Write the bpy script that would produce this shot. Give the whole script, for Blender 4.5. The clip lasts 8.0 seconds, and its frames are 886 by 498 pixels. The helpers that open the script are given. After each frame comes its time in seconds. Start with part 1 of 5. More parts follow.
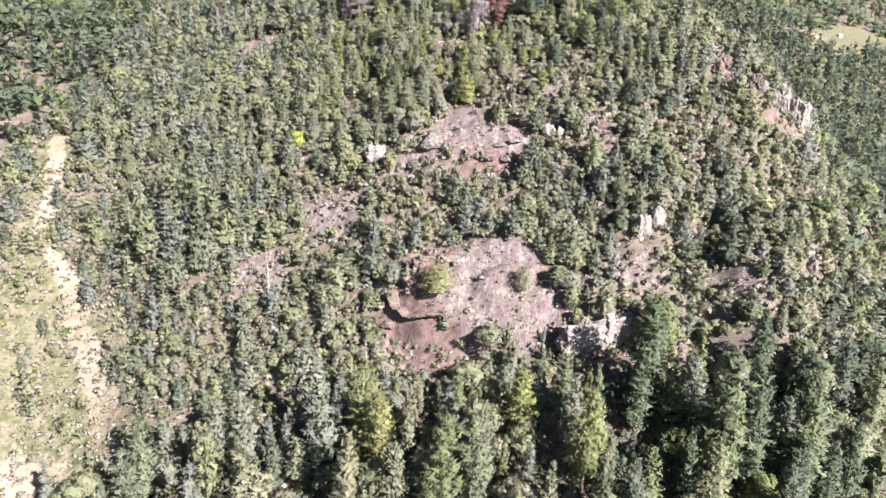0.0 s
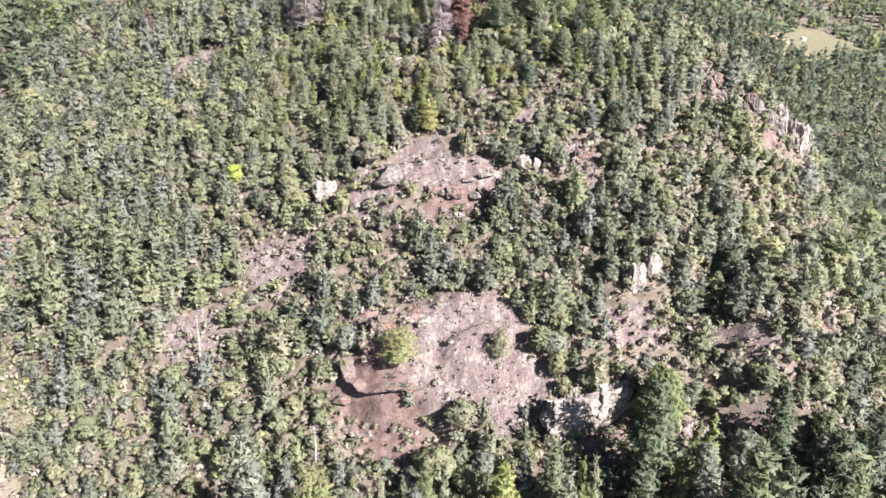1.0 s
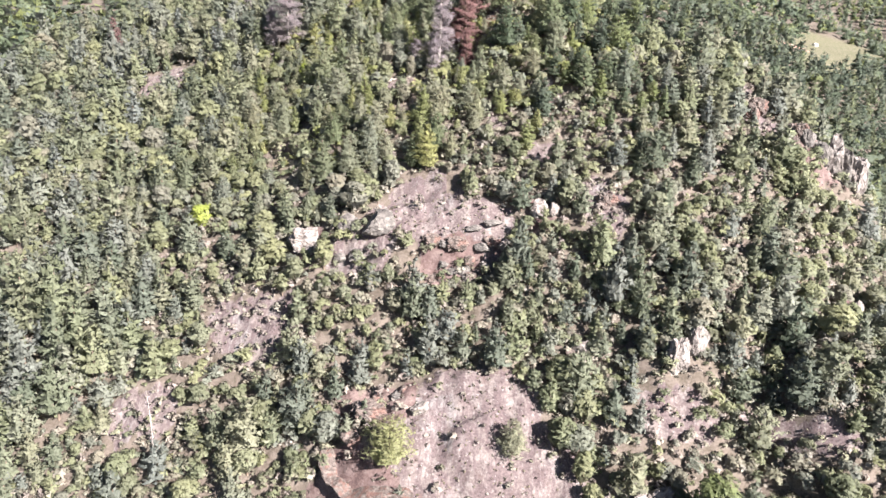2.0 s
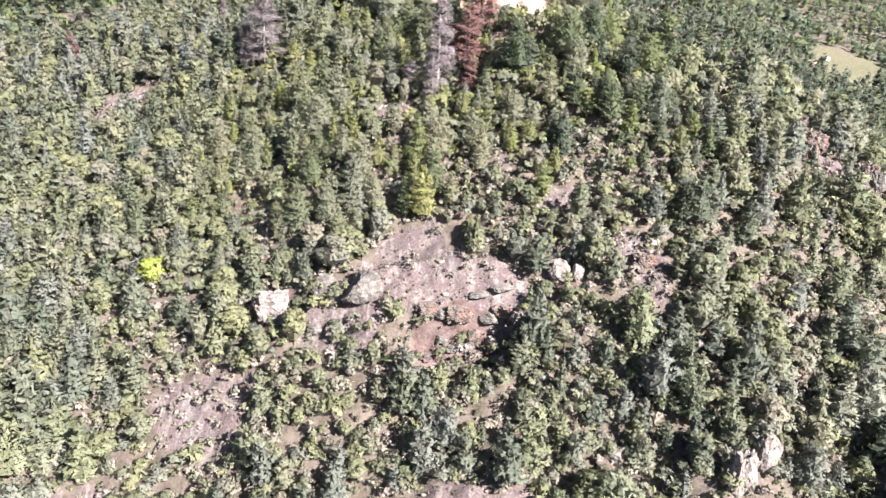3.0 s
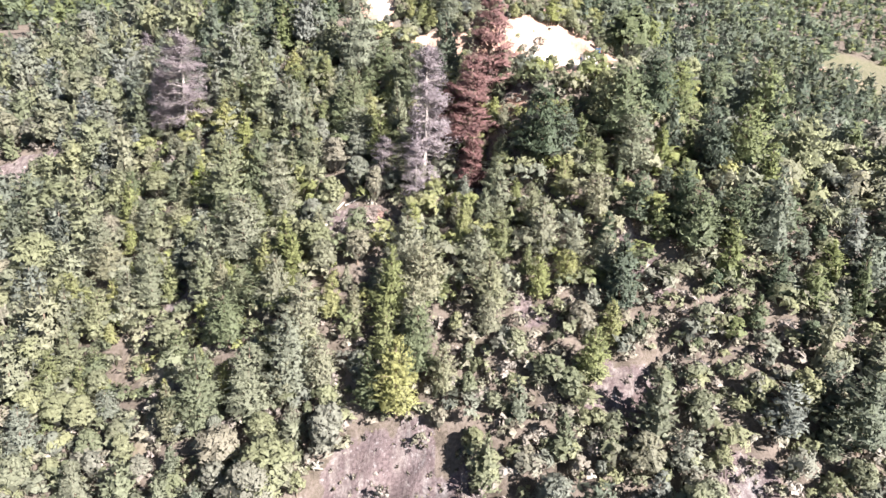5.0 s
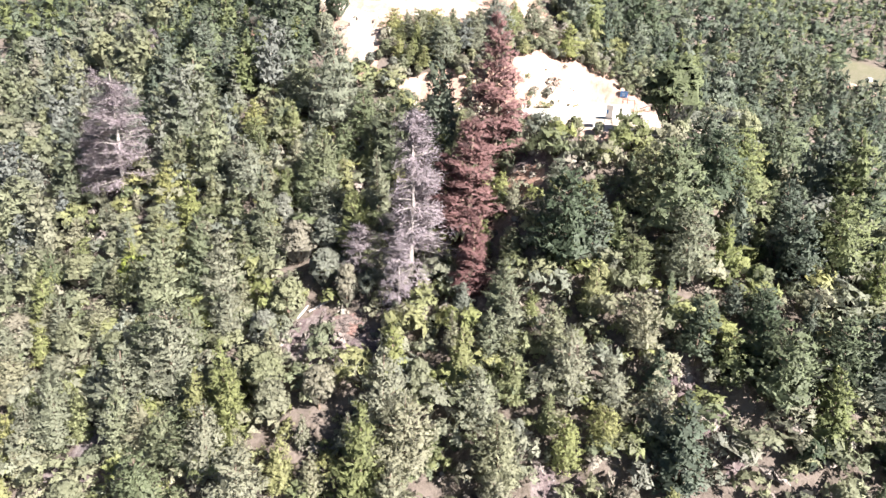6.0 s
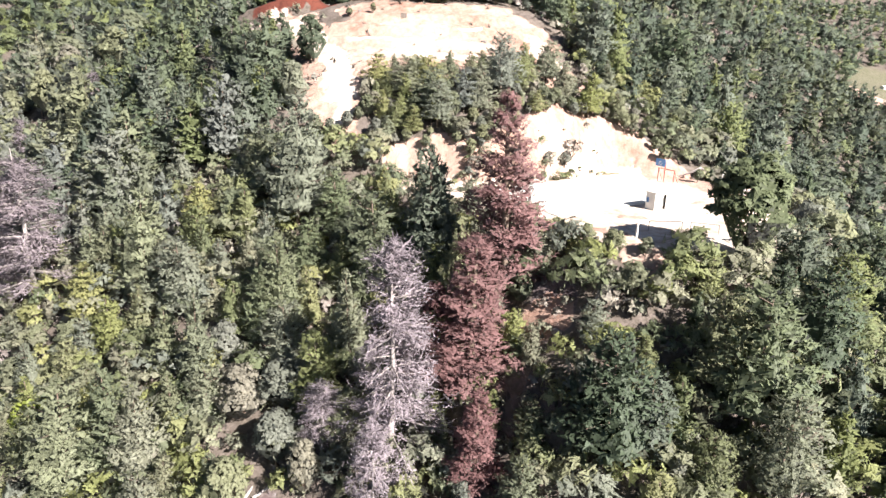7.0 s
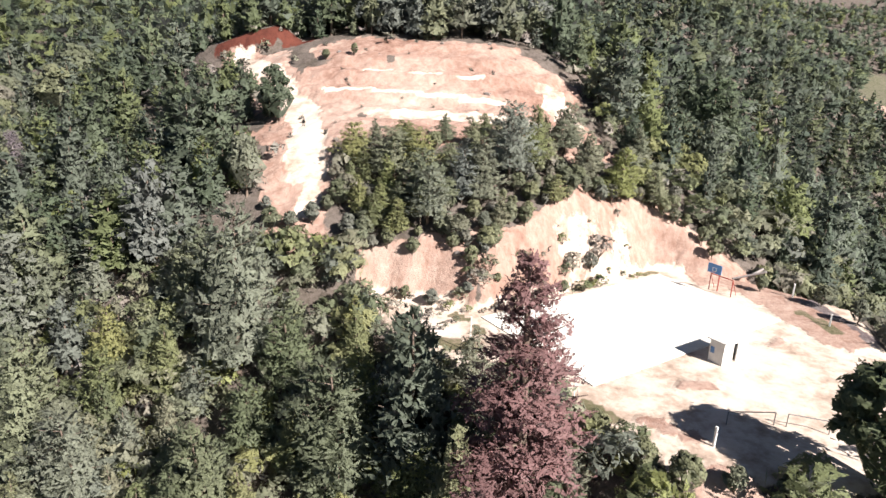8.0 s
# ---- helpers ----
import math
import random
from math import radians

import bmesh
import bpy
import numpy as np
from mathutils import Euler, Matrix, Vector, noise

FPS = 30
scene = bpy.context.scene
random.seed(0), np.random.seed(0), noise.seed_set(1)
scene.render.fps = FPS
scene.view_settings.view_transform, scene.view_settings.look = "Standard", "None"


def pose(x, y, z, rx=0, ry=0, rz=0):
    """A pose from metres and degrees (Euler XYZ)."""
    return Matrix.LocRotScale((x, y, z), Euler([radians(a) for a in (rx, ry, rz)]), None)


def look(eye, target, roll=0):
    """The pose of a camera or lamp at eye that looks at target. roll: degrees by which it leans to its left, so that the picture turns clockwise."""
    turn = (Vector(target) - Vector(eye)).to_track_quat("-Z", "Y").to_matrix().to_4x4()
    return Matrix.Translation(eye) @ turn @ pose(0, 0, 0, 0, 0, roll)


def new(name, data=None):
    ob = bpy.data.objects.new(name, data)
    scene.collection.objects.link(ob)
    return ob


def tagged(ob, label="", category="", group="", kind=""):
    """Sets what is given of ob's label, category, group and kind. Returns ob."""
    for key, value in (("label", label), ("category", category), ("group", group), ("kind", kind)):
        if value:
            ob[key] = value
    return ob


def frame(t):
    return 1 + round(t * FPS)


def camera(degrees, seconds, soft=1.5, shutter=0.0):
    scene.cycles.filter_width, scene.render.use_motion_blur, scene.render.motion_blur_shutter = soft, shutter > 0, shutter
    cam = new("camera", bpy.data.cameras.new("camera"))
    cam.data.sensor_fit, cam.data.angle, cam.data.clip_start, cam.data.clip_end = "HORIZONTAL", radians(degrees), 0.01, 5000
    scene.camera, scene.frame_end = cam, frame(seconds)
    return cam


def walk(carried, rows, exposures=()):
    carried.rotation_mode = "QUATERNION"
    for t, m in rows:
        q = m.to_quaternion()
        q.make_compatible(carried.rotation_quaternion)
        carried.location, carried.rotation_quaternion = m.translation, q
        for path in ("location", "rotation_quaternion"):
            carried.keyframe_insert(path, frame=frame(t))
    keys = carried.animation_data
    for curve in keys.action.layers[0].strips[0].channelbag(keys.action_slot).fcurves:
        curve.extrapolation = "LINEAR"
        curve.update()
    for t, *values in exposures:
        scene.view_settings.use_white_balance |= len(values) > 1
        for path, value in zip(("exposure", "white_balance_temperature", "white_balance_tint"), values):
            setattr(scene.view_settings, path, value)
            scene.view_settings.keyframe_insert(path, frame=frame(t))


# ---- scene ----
cam = camera(71.0, 8.0)
PATH = [
    (0, (7.536, -1.665, -23.268), (7.486, 0.228, -23.911), 2.2),
    (0.2, (7.754, 4.731, -22.161), (7.755, 6.626, -22.802), 2.1),
    (0.5, (8.387, 13.579, -20.822), (8.439, 15.474, -21.458), 1.9),
    (1, (8.016, 29.034, -18.395), (8.069, 30.929, -19.03), 1.8),
    (1.5, (7.875, 44.94, -15.738), (7.931, 46.835, -16.373), 1.9),
    (1.7, (7.88, 50.895, -14.512), (7.937, 52.79, -15.149), 1.9),
    (3, (8.46, 90.518, -10.267), (8.522, 92.422, -10.875), 2.2),
    (3.5, (8.766, 105.746, -7.573), (8.832, 107.651, -8.179), 2.2),
    (4, (9.408, 120.3, -4.926), (9.474, 122.205, -5.53), 2.1),
    (4.5, (10.215, 135.222, -1.837), (10.279, 137.128, -2.441), 1.9),
    (4.7, (10.432, 140.768, -0.422), (10.499, 142.672, -1.029), 2.0),
    (5.8, (12.286, 172.004, 7.864), (12.348, 173.911, 7.263), 1.7),
    (6, (12.593, 177.45, 9.505), (12.654, 179.357, 8.905), 1.8),
    (6.5, (13.275, 190.72, 13.936), (13.335, 192.626, 13.333), 1.8),
    (7, (13.723, 204.075, 18.537), (13.785, 205.981, 17.932), 1.7),
    (7.5, (14.239, 216.65, 22.94), (14.303, 218.555, 22.332), 1.8),
    (7.6, (14.581, 219.046, 23.777), (14.643, 220.951, 23.17), 1.8),
    (8, (14.9, 229.343, 27.228), (14.965, 231.247, 26.62), 1.9),
]
walk(cam, [(t, look(eye, target, roll)) for t, eye, target, roll in PATH], exposures=[(0, 2.34), (3.5, 2.43), (4.5, 2.4), (6, 2.4), (7, 2.13), (7.5, 1.9), (8, 1.54)])

# ---- daylight ----
SUN_DIR = Vector((0.574, -0.555, 0.602)).normalized()
sun = new("sun", bpy.data.lights.new("sun", "SUN"))
sun.data.energy, sun.data.angle, sun.data.color = 5.0, radians(0.53), (1.0, 0.938, 0.885)
sun.matrix_world = look(SUN_DIR * 800, (0, 0, 0))
world = bpy.data.worlds.new("world")
scene.world = world
world.use_nodes = True
sky = world.node_tree.nodes.new("ShaderNodeTexSky")
sky.sky_type, sky.sun_disc = "NISHITA", False
sky.sun_elevation, sky.sun_rotation = math.asin(SUN_DIR.z), math.atan2(SUN_DIR.x, SUN_DIR.y)
sky.altitude = 2200
world.node_tree.links.new(sky.outputs[0], world.node_tree.nodes["Background"].inputs[0])
world.node_tree.nodes["Background"].inputs[1].default_value = 0.029


# ---- material helpers ----
class Nodes:
    """Short-hand for building one node material."""

    def __init__(self, name):
        self.m = bpy.data.materials.new(name)
        self.m.use_nodes = True
        self.t = self.m.node_tree
        self.bsdf = self.t.nodes["Principled BSDF"]
        self.out = self.t.nodes["Material Output"]
        self.pos = self.t.nodes.new("ShaderNodeTexCoord").outputs["Object"]

    def add(self, kind):
        return self.t.nodes.new(kind)

    def put(self, socket, value):
        if isinstance(value, bpy.types.NodeSocket):
            self.t.links.new(value, socket)
        elif isinstance(value, (tuple, list)) and len(value) == 3 and socket.type == "RGBA":
            socket.default_value = (*value, 1)
        else:
            socket.default_value = value

    def noise(self, scale, detail=4.0, rough=0.6, pos=None):
        n = self.add("ShaderNodeTexNoise")
        self.put(n.inputs["Vector"], pos or self.pos)
        n.inputs["Scale"].default_value, n.inputs["Detail"].default_value, n.inputs["Roughness"].default_value = scale, detail, rough
        return n.outputs["Fac"]

    def voronoi(self, scale, feature="F1", out="Distance", pos=None):
        n = self.add("ShaderNodeTexVoronoi")
        n.feature = feature
        self.put(n.inputs["Vector"], pos or self.pos)
        n.inputs["Scale"].default_value = scale
        return n.outputs[out]

    def ramp(self, fac, *stops):
        n = self.add("ShaderNodeValToRGB")
        self.put(n.inputs[0], fac)
        e = n.color_ramp.elements
        while len(e) < len(stops):
            e.new(0.5)
        for k, (p, c) in enumerate(stops):
            e[k].position = p
            e[k].color = (*c, 1) if isinstance(c, tuple) else (c, c, c, 1)
        return n.outputs[0]

    def math(self, op, a, b=0.0, clamp=False):
        n = self.add("ShaderNodeMath")
        n.operation, n.use_clamp = op, clamp
        self.put(n.inputs[0], a)
        self.put(n.inputs[1], b)
        return n.outputs[0]

    def mix(self, fac, a, b, kind="MIX"):
        n = self.add("ShaderNodeMix")
        n.data_type, n.blend_type = "RGBA", kind
        self.put(n.inputs[0], fac)
        self.put(n.inputs[6], a)
        self.put(n.inputs[7], b)
        return n.outputs[2]

    def attr(self, name, out="Fac"):
        n = self.add("ShaderNodeAttribute")
        n.attribute_name = name
        return n.outputs[out]

    def bump(self, height, strength=0.5, distance=0.1):
        n = self.add("ShaderNodeBump")
        n.inputs["Strength"].default_value, n.inputs["Distance"].default_value = strength, distance
        self.put(n.inputs["Height"], height)
        self.put(self.bsdf.inputs["Normal"], n.outputs[0])

    def done(self, colour, rough=0.9, metal=0.0, specular=0.3):
        self.put(self.bsdf.inputs["Base Color"], colour)
        self.put(self.bsdf.inputs["Roughness"], rough)
        self.bsdf.inputs["Metallic"].default_value = metal
        self.bsdf.inputs["Specular IOR Level"].default_value = specular
        return self.m


def plain(name, a, b, scale=3.0, rough=0.7, metal=0.0, bump=0.2, distance=0.02):
    """Paint, concrete or wood with grain and stains at two scales."""
    n = Nodes(name)
    big, fine = n.noise(scale, 4), n.noise(scale * 9, 5)
    f = n.math("ADD", n.math("MULTIPLY", big, 0.6), n.math("MULTIPLY", fine, 0.4))
    n.bump(fine, bump, distance)
    return n.done(n.ramp(f, (0.35, a), (0.65, b)), rough, metal)


def leaf_material(name, stops, through_leaf=0.42, jitter=0.5, fine=4.5, cover=0.72, uneven=0.45):
    """Sprays of leaves or needles: one hue a tree, leaflets cut out of each spray, some light shining through."""
    n = Nodes(name)
    info = n.add("ShaderNodeObjectInfo")
    place = n.add("ShaderNodeNewGeometry")
    cell = n.add("ShaderNodeTexVoronoi")
    cell.inputs["Scale"].default_value = fine
    n.put(cell.inputs["Vector"], place.outputs["Position"])
    clump = n.add("ShaderNodeTexVoronoi")
    clump.inputs["Scale"].default_value = fine * 0.3
    n.put(clump.inputs["Vector"], place.outputs["Position"])
    bunch = n.add("ShaderNodeSeparateColor")
    n.put(bunch.inputs[0], clump.outputs["Color"])
    hue = n.math("FRACT", n.math("ADD", n.attr("hue"), info.outputs["Random"]))
    base = n.ramp(hue, *stops)
    part_of = n.add("ShaderNodeSeparateColor")
    n.put(part_of.inputs[0], cell.outputs["Color"])
    # leaf holds crown light and shade as tone: lighter tops, darker inside
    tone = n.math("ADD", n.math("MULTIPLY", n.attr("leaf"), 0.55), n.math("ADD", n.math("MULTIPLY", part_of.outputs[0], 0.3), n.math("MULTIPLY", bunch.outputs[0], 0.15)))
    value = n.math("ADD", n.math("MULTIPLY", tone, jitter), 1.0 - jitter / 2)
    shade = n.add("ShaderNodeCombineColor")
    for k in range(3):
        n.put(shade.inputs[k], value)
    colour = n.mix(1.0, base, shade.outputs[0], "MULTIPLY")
    # sprays face outwards from the limb that bears them
    face = n.add("ShaderNodeVectorTransform")
    face.vector_type, face.convert_from, face.convert_to = "NORMAL", "OBJECT", "WORLD"
    n.put(face.inputs[0], n.attr("face", "Vector"))
    tilt = n.add("ShaderNodeVectorMath")
    tilt.operation = "MULTIPLY_ADD"
    n.put(tilt.inputs[0], cell.outputs["Color"])
    tilt.inputs[1].default_value = (uneven, uneven, uneven)
    turned = n.add("ShaderNodeVectorMath")
    turned.operation = "ADD"
    n.put(turned.inputs[0], face.outputs[0])
    turned.inputs[1].default_value = (-0.5 * uneven, -0.5 * uneven, -0.5 * uneven + 0.5)
    n.put(tilt.inputs[2], turned.outputs[0])
    unit = n.add("ShaderNodeVectorMath")
    unit.operation = "NORMALIZE"
    n.put(unit.inputs[0], tilt.outputs[0])
    n.done(colour, 0.6, 0.0, 0.25)
    n.put(n.bsdf.inputs["Normal"], unit.outputs[0])
    glow = n.add("ShaderNodeBsdfTranslucent")
    n.put(glow.inputs[0], colour)
    both = n.add("ShaderNodeMixShader")
    both.inputs[0].default_value = through_leaf
    n.t.links.new(n.bsdf.outputs[0], both.inputs[1])
    n.t.links.new(glow.outputs[0], both.inputs[2])
    gap = n.add("ShaderNodeBsdfTransparent")
    cut = n.add("ShaderNodeMixShader")
    n.put(cut.inputs[0], n.math("MULTIPLY", n.math("LESS_THAN", cell.outputs["Distance"], cover), n.math("LESS_THAN", clump.outputs["Distance"], 0.66)))
    n.t.links.new(gap.outputs[0], cut.inputs[1])
    n.t.links.new(both.outputs[0], cut.inputs[2])
    n.t.links.new(cut.outputs[0], n.out.inputs[0])
    return n.m


# ---- lie of the land ----
def waves(x, y, size, seed, count=7):
    """Smooth, uneven undulation of about -1 to 1."""
    rng = np.random.default_rng(seed)
    total = 0.0
    for k in range(count):
        a, p, f = rng.uniform(0, 2 * np.pi), rng.uniform(0, 2 * np.pi), rng.uniform(0.6, 1.8) * 2 * np.pi / size
        total = total + np.sin(f * (x * np.cos(a) + y * np.sin(a)) + p + 0.8 * np.sin(0.6 * f * (y * np.cos(a) - x * np.sin(a)) + p))
    return total / count * 1.6


def soft_line(v, knots, width):
    """A smoothed line through (place, height) knots."""
    at, to = zip(*knots)
    return sum(np.interp(v + width * d, at, to) for d in (-1, -0.6, -0.2, 0.2, 0.6, 1)) / 6


def smooth(a, b, v):
    s = np.clip((v - a) / (b - a), 0, 1)
    return s * s * (3 - 2 * s)


CENTRE = [(-4000, -330), (-300, -330), (0, -215), (60, -172), (100, -150), (126, -132), (153, -113), (164, -101), (175, -90), (206, -59.5), (230, -42),
          (254, -27), (270, -15), (285, -5), (300, 5.5), (315, 14.5), (333, 19.5), (345, 27), (356, 29.5), (400, 37), (800, 98), (4000, 560)]
ACROSS_LOW = [(-4000, 300), (-400, 10), (-250, -22), (-190, -30), (-145, -38), (-125, -46), (-108, -43), (-87, -32), (-60, -22), (-35, -14), (-12, -3),
              (0, 0), (16, 2), (43, 9), (62, 12), (80, 11), (95, 6), (119, -6), (135, -17), (230, -110), (400, -180), (4000, -300)]
ACROSS_HIGH = [(-4000, 300), (-400, -60), (-200, -60), (-79, -32), (-42, -15), (-20, -5), (0, 0), (34, 0), (48, -6), (62, -10), (80, -22), (150, -78), (400, -180), (4000, -300)]
# the levelled terrace of the ball court, at height 0
TERRACE = [(18.6, 291.2), (28.5, 273.5), (34, 266), (46, 264), (58, 275), (65, 295), (57, 304), (46.4, 308.0)]
SIDE_YARD = [(8.5, 296.5), (13.5, 286.5), (20, 280.5), (25, 285), (22, 292.5), (17, 295)]


def polygon_distance(x, y, ring):
    """Distance outside a convex ring that runs anticlockwise (0 inside)."""
    inside, far = np.full(np.shape(x), True), np.full(np.shape(x), 1e9)
    for (ax, ay), (bx, by) in zip(ring, ring[1:] + ring[:1]):
        dx, dy = bx - ax, by - ay
        inside &= (dx * (y - ay) - dy * (x - ax)) >= 0
        t = np.clip(((x - ax) * dx + (y - ay) * dy) / (dx * dx + dy * dy), 0, 1)
        far = np.minimum(far, np.hypot(x - ax - t * dx, y - ay - t * dy))
    return np.where(inside, 0, far)


def pad_distance(x, y):
    """Distance from the levelled ground of the court and the yard beside it."""
    return np.minimum(polygon_distance(x, y, TERRACE), polygon_distance(x, y, SIDE_YARD))


def natural(x, y):
    """Height of the hillside before the court was dug into it."""
    x, y = np.asarray(x, float), np.asarray(y, float)
    high = smooth(252, 284, y)
    z = soft_line(y, CENTRE, 5) + (1 - high) * soft_line(x, ACROSS_LOW, 8) + high * soft_line(x, ACROSS_HIGH, 8)
    # rock shelves across the slope
    rough = smooth(130, 150, y) * (1 - smooth(250, 265, y)) * (1 - smooth(105, 130, np.abs(x)))
    z = z + rough * (1.6 * waves(x * 0.6, y * 1.4, 38, 3) + 0.5 * waves(x, y, 11, 4))
    for cx, cy, wide, deep, lift in SHELVES:
        d = np.hypot((x - cx) / wide, (y - cy) / deep)
        z = z + lift * (1 - smooth(0.55, 1.0, d))
    for cx, cy, wide, deep, lift in SWELLS:
        z = z + lift * np.exp(-(((x - cx) / wide) ** 2 + ((y - cy) / deep) ** 2))
    for xs, ys, drop in LEDGES:
        line = np.interp(x, xs, ys)
        d = line - y + 0.7 * waves(x, y, 11, 17)
        z = z - drop * smooth(xs[0], xs[0] + 3, x) * (1 - smooth(xs[-1] - 4, xs[-1], x)) * smooth(0, 1.4, d) * (1 - smooth(2.5, 13, d))
    # valley beyond and the hill across it
    plane = -17 - 0.42 * (x - 200) + 0.62 * (y - 480)
    bench = -8 - 0.22 * (x - 285) + 0.18 * (y - 580) + 0.3 * np.maximum(0, 250 - x) + 0.12 * np.maximum(0, y - 980) + 0.25 * np.maximum(0, x - 700)
    across = np.minimum(plane, bench) + 4 * waves(x, y, 120, 9) * smooth(540, 500, y)
    across = np.where(y > 360 - 0.2 * x, across, across - 3 * (360 - 0.2 * x - y))
    across = across - 1.5 * np.maximum(0, 45 - x)
    z = np.maximum(z, across)
    return z


def height(x, y):
    """Height of the ground at a place of the plan."""
    x, y = np.asarray(x, float), np.asarray(y, float)
    z = natural(x, y)
    # cut into the hill above the court, tip below it
    d = pad_distance(x, y)
    ragged = 0.5 * waves(x, y, 7, 12) + 0.3 * waves(x, y, 3.2, 13)
    z = np.clip(z, -0.12 - 0.62 * d - 0.02 * d * d, -0.12 + np.maximum(0, 2.1 * d + np.where(d > 0.4, ragged, 0)))
    # the graded knoll above stands in low steps
    on_knoll = 1 - smooth(0.8, 1.0, np.hypot((x - 14) / 28, (y - 342) / 17))
    lift = z / 2.6
    z = z + on_knoll * 0.55 * (2.6 * (np.floor(lift) + smooth(0.45, 1.0, lift - np.floor(lift))) - z)
    far = smooth(380, 900, np.hypot(x, y - 200))
    return z + far * 14 * waves(x, y, 420, 21)


# centre, half width, half depth and lift of knolls and shelves
SHELVES = [(14, 168, 30, 15, 4.0), (8, 208, 22, 8, 2.5), (120, 228, 18, 9, 5.0), (62, 176, 12, 6, 3.0), (118, 160, 45, 34, 16.0), (20, 166, 8, 6, 2.5), (-88, 205, 22, 22, 7.0), (25, 303, 19, 10, 2.0), (-23, 361.5, 14, 6, 4.5)]
# broad swells: centre, half width, half depth and lift
SWELLS = [(38, 243, 58, 17, 5.5), (-116, 252, 26, 26, 13.0), (-78, 374, 32, 18, 9.0), (104, 242, 22, 30, 6.0)]

# rock ledges: a line across the slope and the drop below it
LEDGES = [((-13, -9, -4, 4, 16), (168, 164, 161.5, 160.5, 159), 4.5), ((4, 12, 20, 30), (203, 202.5, 203, 205), 3.5), ((-18, -12, -2), (208, 207, 204.5), 2.0)]

# bare ground: two ends, radius and kind (soil, sand, pale dust, grass, rock)
SLOPE_SOIL = [
    (11, 174, 27, 171, 6.5, "soil"), (4, 166, 33, 162, 7.5, "soil"), (-7, 177, 4, 176, 4, "rock"), (55, 169, 66, 168, 3.2, "soil"), (75, 168, 91, 159, 2.2, "soil"), (69, 152, 89, 150, 2, "soil"),
    (-31, 149, -16, 149, 2.5, "soil"), (-41, 201, -28, 194, 5, "soil"), (-54, 188, -62, 188, 4.5, "soil"), (-40, 200, -28, 198, 5, "soil"),
]
UPPER_SOIL = [
    (2, 217, 9, 217, 5, "soil"), (-3, 210, 14, 211, 6, "soil"), (10, 206.5, 25, 206, 5, "soil"), (-13, 206, -3, 203.5, 4, "soil"), (-42, 210, -38, 214, 3, "soil"), (37, 220, 39, 220, 4, "soil"),
    (50, 209, 52, 203, 5, "soil"), (98, 243, 98, 231, 4, "soil"), (-92, 294, -77, 297, 2.6, "wash"), (-89, 286, -88, 285, 2, "wash"), (-36, 242, -28.5, 235, 1.6, "wash"), (-28.5, 235, -29.5, 227, 1.5, "wash"), (-2, 252, 5, 249, 4, "soil"), (41, 237.5, 45, 231.5, 1.8, "soil"), (25.5, 231, 28.5, 230, 1.5, "soil"), (-34, 245.5, -27, 246.4, 2.6, "soil"),
    (20, 252, 20, 250, 2, "soil"), (96, 240, 108, 226, 3, "soil"),
]
ROCK_GROUND = [
    (-9, 166, 3, 157, 6, "rock"), (41, 152, 51, 154, 5, "rock"), (10, 201, 20, 201, 3, "rock"), (-23, 210, -21, 210, 4, "rock"), (35, 206, 37, 206, 3, "rock"),
    (103, 227, 105, 227, 4, "rock"), (110, 225, 120, 230, 6, "rock"), (112, 195, 113, 195, 3, "rock"), (108, 166, 109, 166, 3, "rock"),
]
RAVINE = [
    (-156, 243, -148, 224, 3.4, "wash"), (-148, 224, -146, 207, 2.6, "wash"), (-139, 204, -130, 199, 2.0, "wash"), (-130, 199, -125, 190, 2.8, "wash"),
    (-125, 190, -114, 179, 3.6, "wash"), (-114, 179, -102, 164, 4.6, "wash"), (-128, 149, -112, 147, 9, "wash"), (-98, 157, -92, 152, 2.5, "wash"),
    (-154, 240, -146, 205, 8, "grass"), (-143, 200, -124, 186, 9, "grass"), (-124, 186, -104, 163, 9, "grass"), (-138, 190, -134, 160, 16, "grass"),
    (-128, 168, -110, 150, 15, "grass"), (-100, 158, -80, 145, 8, "grass"), (-117, 190, -106, 182, 6, "grass"),
]
COURT_GROUND = [(25.4, 262.8, 27.0, 261.6, 2.0, "sand"), (36.0, 264.6, 37.0, 262.8, 1.9, "sand"),
        
    (-78, 298, -93, 297, 6, "soil"), (27, 264, 27, 262, 2.5, "soil"), (49, 308.5, 61, 301, 3.2, "sand"), (16, 296.5, 24, 297.5, 3, "sand"),
    (56.5, 303, 58.5, 287, 3.0, "sand"), (60, 300, 61, 288, 2.2, "soil"), (38.0, 277.1, 40.2, 277.3, 0.9, "sand"), (33.2, 271.4, 35.6, 269.4, 1.1, "sand"), (50.5, 285.3, 51.8, 286.4, 0.7, "sand"),
    (43, 305.3, 46.5, 307.2, 0.5, "turf"), (33.5, 299.8, 36, 301.3, 0.5, "turf"), (23.4, 293.6, 30, 297.4, 0.4, "turf"),
    (17, 285, 19.5, 283.5, 1.2, "turf"), (20.6, 288.5, 21.2, 287, 0.7, "turf"), (58.5, 294, 59.5, 289, 0.9, "turf"), (18.5, 291.5, 19.8, 290.2, 0.7, "turf"), (28.5, 273.6, 30.0, 271.6, 0.8, "turf"),
]
